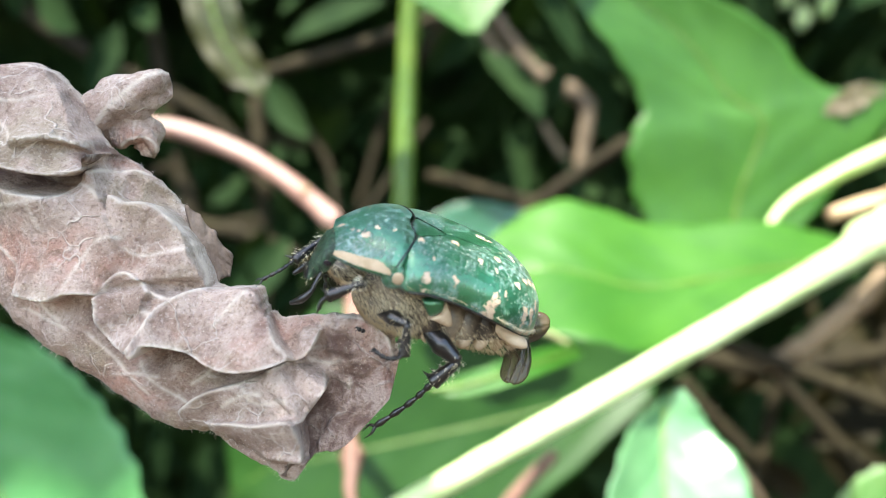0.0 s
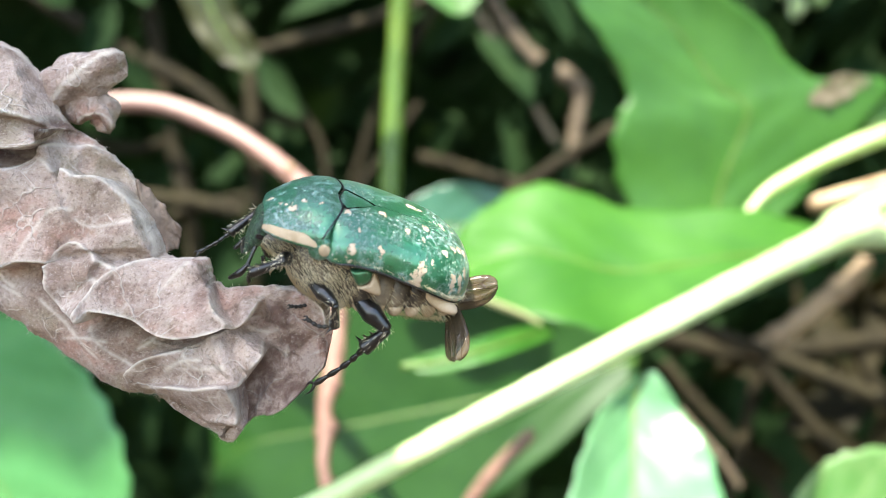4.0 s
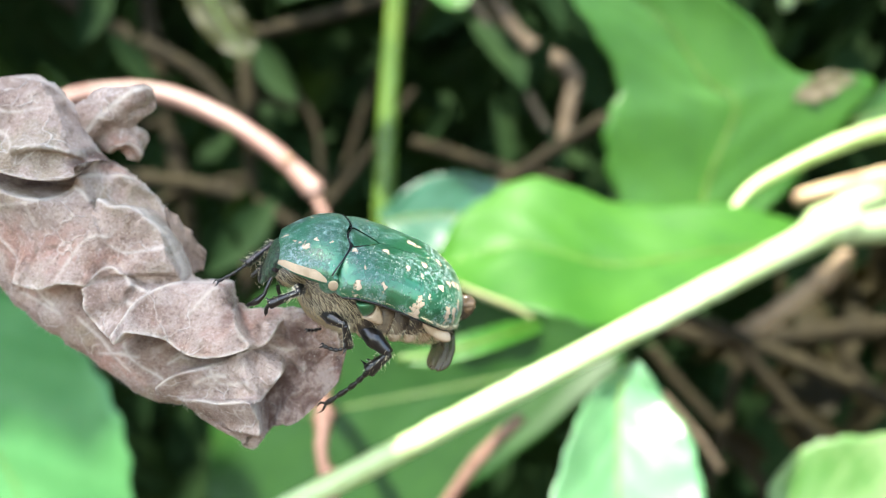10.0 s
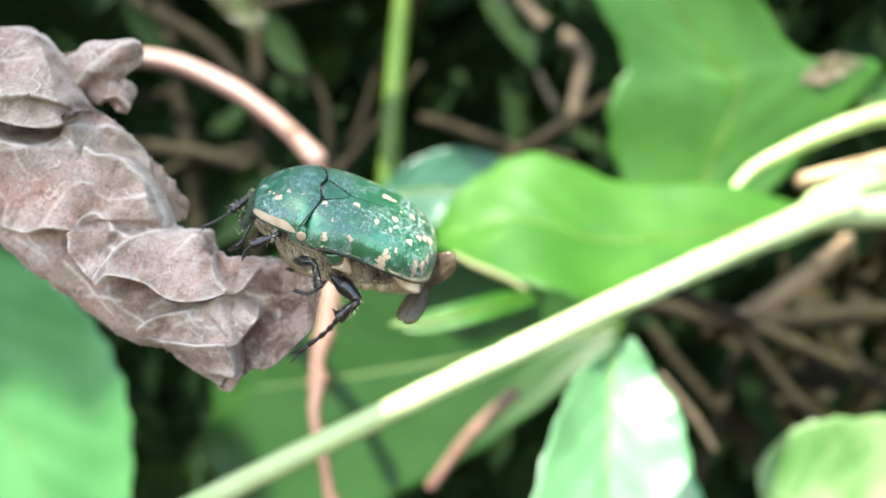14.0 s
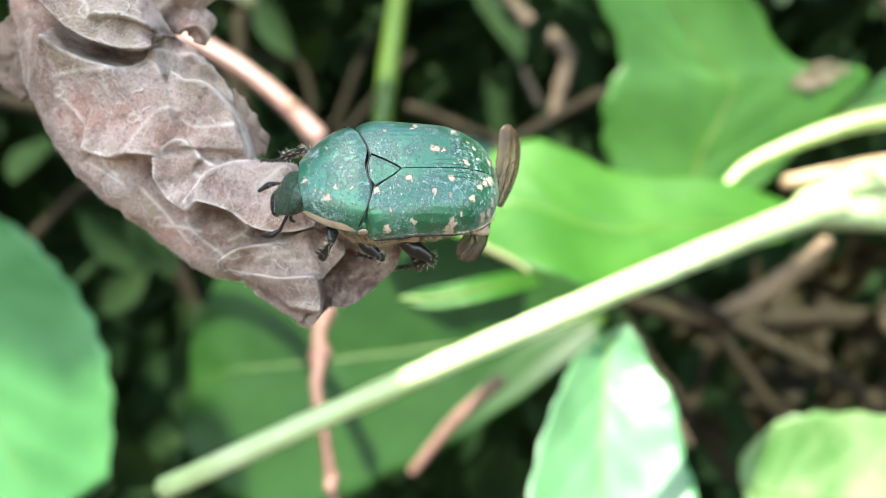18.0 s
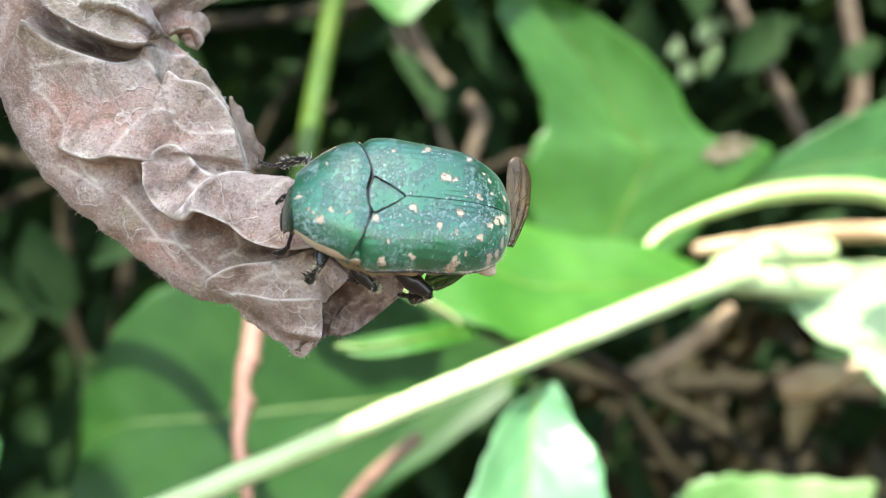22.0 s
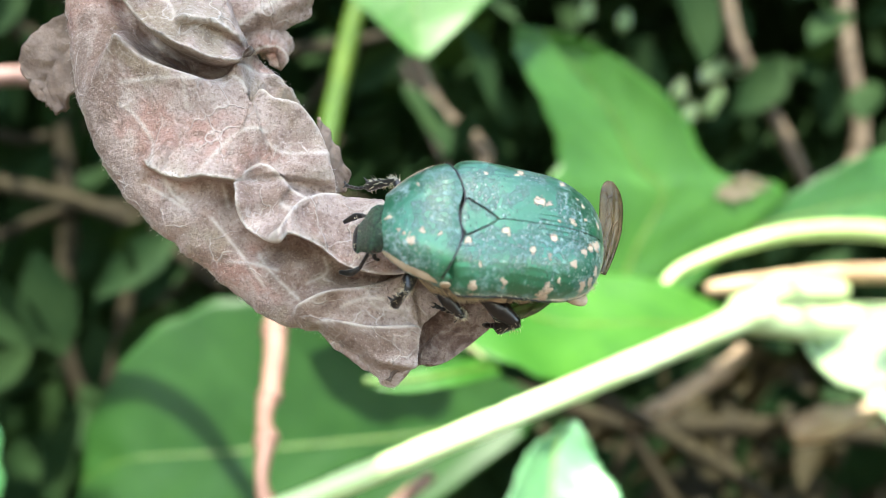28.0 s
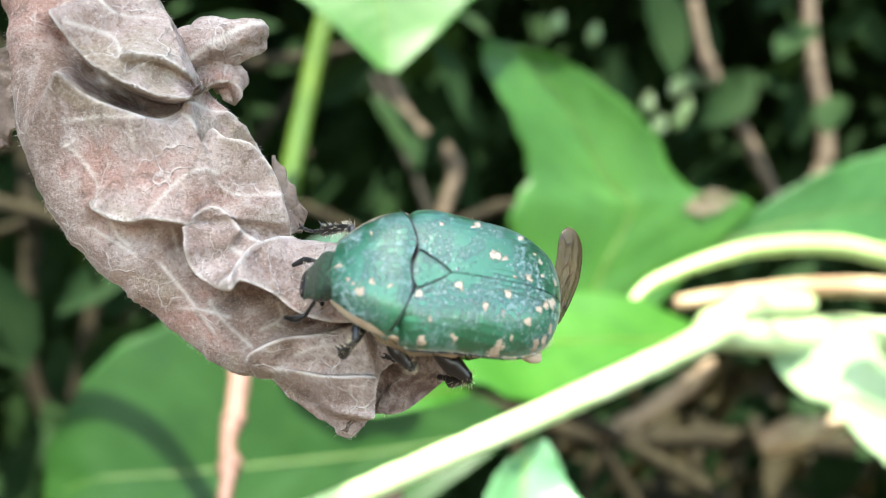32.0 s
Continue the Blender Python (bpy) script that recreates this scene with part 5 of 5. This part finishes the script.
        return np.array((x, mid(x) + rng.choice((-1, 1)) * w, np.interp(x, fx, ELYTRA_RIM) + 0.4)), (-0.6, rng.normal() * 0.8, 0.2 + rng.normal() * 0.4)

    def face(rng):
        x, a = rng.uniform(-0.5, 3.8), rng.uniform(0, 2 * math.pi)
        return np.array((x, 2.1 * math.cos(a), -0.95 - 0.5 * x + (1.2 - 0.2 * x) * math.sin(a))), (0.3, math.cos(a), math.sin(a) + 0.4)

    hairs("face_hair", head, 90, 4, face, 0.4, 0.025, M["hair"])
    hairs("chest_hair", beetle, 6500, 1, chest, 0.7, 0.030, M["hair"])
    hairs("belly_hair", beetle, 2000, 2, belly, 0.6, 0.030, M["hair"])
    hairs("rim_hair", beetle, 640, 3, rear, 0.6, 0.025, M["hair"])
    return beetle, head, legs, wings


beetle, head, legs, wings = build_beetle()

BEETLE_ROWS = [
    (0, -3.84, 89.99, -1.55, -32.4, -18.5, -161.9),
    (0.5, -3.78, 90.07, -1.42, -34.1, -19.0, -160.6),
    (1, -3.66, 90.45, -1.42, -34.3, -19.0, -160.0),
    (1.5, -3.72, 89.65, -1.39, -34.6, -18.3, -160.9),
    (2, -3.91, 89.20, -1.35, -35.2, -17.1, -161.7),
    (2.5, -3.82, 88.75, -1.30, -34.3, -16.0, -161.4),
    (3, -3.94, 88.32, -0.65, -34.4, -14.4, -161.7),
    (3.5, -4.03, 87.86, -0.91, -33.7, -14.9, -161.9),
    (5.5, -3.83, 87.27, -1.14, -33.8, -17.2, -160.5),
    (6, -3.91, 86.73, -1.12, -32.5, -16.5, -162.5),
    (6.5, -3.98, 86.45, -0.98, -32.3, -15.7, -162.1),
    (7, -4.17, 88.36, -1.10, -33.1, -16.9, -161.8),
    (7.5, -4.30, 88.24, -0.97, -33.3, -16.5, -162.1),
    (8, -4.52, 88.14, -1.11, -33.1, -16.3, -162.4),
    (8.5, -4.73, 88.58, -1.37, -33.2, -16.7, -161.9),
    (9, -4.69, 88.39, -1.33, -33.4, -16.3, -163.0),
    (9.5, -4.41, 88.13, -1.30, -34.1, -16.3, -163.2),
    (10, -4.81, 88.20, -1.40, -33.6, -16.6, -162.2),
    (10.5, -4.07, 87.45, -1.27, -34.6, -16.5, -162.6),
    (11, -4.23, 87.50, -1.19, -35.5, -16.2, -162.0),
    (11.5, -4.26, 87.60, -1.09, -35.0, -16.5, -162.5),
    (12, -4.67, 88.67, -1.37, -34.8, -16.8, -164.6),
    (12.5, -4.49, 88.31, -1.02, -34.5, -17.2, -167.2),
    (13, -4.78, 89.29, -1.63, -36.0, -17.6, -166.3),
    (13.5, -5.13, 89.21, -1.68, -35.8, -17.3, -167.9),
    (14, -4.84, 88.96, -1.48, -37.4, -16.5, -167.6),
    (14.5, -5.03, 88.79, -1.60, -38.7, -16.0, -167.6),
    (16.5, -7.15, 83.79, -3.09, -50.3, -3.8, -162.1),
    (17, -7.50, 82.93, -3.60, -53.5, -1.9, -163.0),
    (17.5, -8.35, 82.03, -4.49, -58.9, 5.0, -164.3),
    (18, -9.49, 82.23, -5.77, -62.0, 5.7, -166.4),
    (18.5, -9.69, 82.32, -5.93, -63.3, 5.6, -168.4),
    (19, -9.70, 82.50, -6.09, -63.7, 5.4, -168.5),
    (19.5, -10.36, 81.41, -5.74, -63.6, 4.7, -171.6),
    (20, -10.58, 81.21, -5.89, -65.3, 3.5, -171.9),
    (20.5, -10.87, 80.39, -6.75, -68.4, 3.7, -173.4),
    (21, -11.40, 80.03, -6.82, -69.8, 4.9, -174.1),
    (21.5, -11.48, 79.98, -7.25, -70.3, 3.3, -175.2),
    (22, -11.56, 79.84, -7.25, -69.9, 2.8, -175.0),
    (22.5, -11.38, 79.98, -6.89, -70.4, 3.2, -173.8),
    (23, -11.40, 80.37, -6.62, -70.2, 3.5, -173.1),
    (23.5, -11.82, 80.40, -6.73, -71.1, 3.9, -173.9),
    (24, -12.05, 80.22, -6.88, -71.2, 3.7, -174.1),
    (24.5, -12.30, 80.20, -7.11, -71.6, 3.3, -177.1),
    (25, -12.52, 80.15, -7.42, -72.5, 3.8, -179.3),
    (25.5, -12.71, 79.85, -7.42, -72.7, 3.7, -181.1),
    (26, -13.09, 79.69, -7.33, -74.0, 4.0, -182.3),
    (26.5, -13.04, 80.36, -7.65, -74.2, 3.3, -180.9),
    (28.5, -13.22, 80.64, -7.28, -68.6, 1.8, -178.8),
    (29, -13.39, 80.22, -7.39, -68.9, 1.4, -179.7),
    (29.5, -13.68, 80.33, -7.37, -68.9, 1.9, -181.2),
    (30, -13.97, 80.47, -7.77, -69.3, 0.8, -181.6),
    (30.5, -13.73, 80.79, -7.73, -69.9, 0.3, -181.2),
    (31, -13.51, 81.08, -7.57, -69.1, -1.3, -180.4),
    (31.5, -13.18, 81.59, -7.77, -69.6, -1.1, -179.4),
    (32, -13.41, 81.25, -7.71, -69.2, -0.9, -179.6),
]

# where each folded wing sticks out, in the beetle's own millimetres
RIGHT_WING_ROWS = [
        (0, -6.1, -2.3, -8.6, 64, -23, 165), (1.5, -6.1, -2.3, -8.6, 64, -23, 165), (3.5, -7.4, -1.8, -8.6, 63, -30, 169), (6, -8.2, -1.4, -8.8, 64, -26, 168),
        (7, -6.6, -2.6, -7.6, 64, -24, 166), (9, -5.7, -3.0, -7.2, 63, -21, 165), (11, -6.0, -2.6, -8.0, 60, -28, 168), (12, -7.1, -1.7, -8.4, 57, -34, 176),
        (13, -8.1, -0.7, -9.1, 53, -39, 184), (14.5, -7.7, 0.2, -9.8, 43, -44, 197), (16.5, -12.5, 2.6, -6.6, 5, -33, 272), (17, -12.2, 2.1, -6.2, 14, -31, 265),
        (18, -12.3, 1.3, -5.5, 25, -24, 255), (19, -11.6, 1.2, -5.7, 23, -23, 261), (20, -12.4, 1.5, -5.6, 26, -26, 256), (20.5, -12.2, 2.5, -6.0, 32, -24, 241),
        (21, -12.1, 1.6, -5.6, 25, -22, 254), (22, -12.3, 1.5, -5.5, 23, -20, 264), (23, -11.9, 1.6, -5.6, 21, -21, 262), (25, -12.0, 1.6, -5.7, 26, -20, 265),
        (26, -12.2, 1.7, -5.7, 28, -18, 268), (26.5, -12.5, 1.6, -5.6, 26, -19, 267), (29, -12.5, 0.9, -5.4, 26, -23, 266), (30.5, -12.2, 0.3, -5.2, 26, -23, 268),
        (32, -12.1, 0.6, -5.3, 25, -25, 265)]
LEFT_WING_ROWS = [
        (0, -11.1, 1.0, -6.0, 28, 33, 83), (1.5, -11.1, 1.0, -6.0, 28, 33, 83), (3.5, -11.3, 1.6, -7.0, 59, 27, 99), (6, -11.3, 1.4, -6.6, 58, 28, 99),
        (7, -11.7, 1.5, -6.5, 58, 28, 98), (11, -11.0, 0.9, -6.0, 22, 30, 76), (13, -11.6, 1.6, -6.8, 25, 27, 84), (14.5, -11.6, 1.5, -6.1, 0, 26, 63),
        (17, -9.9, 2.7, -5.4, -4, 37, 52), (18, -10.4, 2.7, -5.4, 2, 29, 58), (19, -9.6, 2.5, -5.6, 2, 29, 59), (20, -9.6, 2.7, -5.6, 3, 30, 62),
        (21, -10.3, 2.9, -5.6, 2, 27, 57), (22, -8.3, 3.1, -5.6, 26, 30, 23), (24, -8.8, 3.2, -5.5, 28, 32, 26), (26, -6.3, 3.1, -5.8, 26, 24, 29),
        (29, -8.4, 2.9, -5.4, 20, 27, 22), (32, -7.4, 2.1, -5.2, 19, 29, 20)]


def motions():
    walk(beetle, [(t, pose(x / 1000, y / 1000, EYE + z / 1000, rx, ry, rz)) for t, x, y, z, rx, ry, rz in BEETLE_ROWS])
    nod = [(0, 26), (3.5, 30), (6, 30), (9, 30), (12, 32), (14.5, 30), (17, 24), (18, 10), (20.5, 8), (22, 30), (23.5, 30), (26, 26), (28.5, 14), (30, 10), (31, 10), (32, 14)]
    walk(head, [(t, pose(0.0099 - 0.00002 * max(a, 0), mid(10) / 1000, -0.0028, 0, a + 12, 0)) for t, a in nod])
    for name, rows in (("right_wing", RIGHT_WING_ROWS), ("left_wing", LEFT_WING_ROWS)):
        walk(wings[name], [(t, pose(x / 1000, y / 1000, z / 1000, rx, ry, rz)) for t, x, y, z, rx, ry, rz in rows])
    # each foot keeps its hold on the leaf while the body turns over it
    at_time = {t: pose(x, y, z, rx, ry, rz) for t, x, y, z, rx, ry, rz in BEETLE_ROWS}
    feet = {"left_front_leg": (8.8, 5.0, -7.8), "right_front_leg": (13.7, -1.0, -9.9), "left_middle_leg": (2.3, 6.0, -9.3), "right_middle_leg": (3.6, 2.0, -10.7),
            "left_hind_leg": (-0.7, 5.5, -17.2), "right_hind_leg": (-0.6, -2.4, -16.5)}
    later = {"left_front_leg": (6.4, 5.0, -9.0), "right_front_leg": (10.5, -6.0, -8.6), "left_middle_leg": (2.6, 4.6, -11.0), "right_middle_leg": (3.0, -1.0, -11.5),
             "left_hind_leg": (-2.2, 3.2, -18.0), "right_hind_leg": (0.0, -2.0, -17.0)}
    for name, ob in legs.items():
        hip = ob.matrix_basis.translation * 1000
        rest = Vector(feet[name]) - hip
        hold = at_time[9] @ Vector(feet[name])
        rows = []
        for t in [k / 2 for k in range(0, 65)]:
            if t not in at_time:
                continue
            aim = at_time[t].inverted() @ hold - hip if t <= 14.5 else Vector(later[name]) - hip
            turn = rest.rotation_difference(aim).to_matrix().to_4x4()
            rows.append((t, Matrix.Translation(hip / 1000) @ turn))
        walk(ob, rows)


motions()
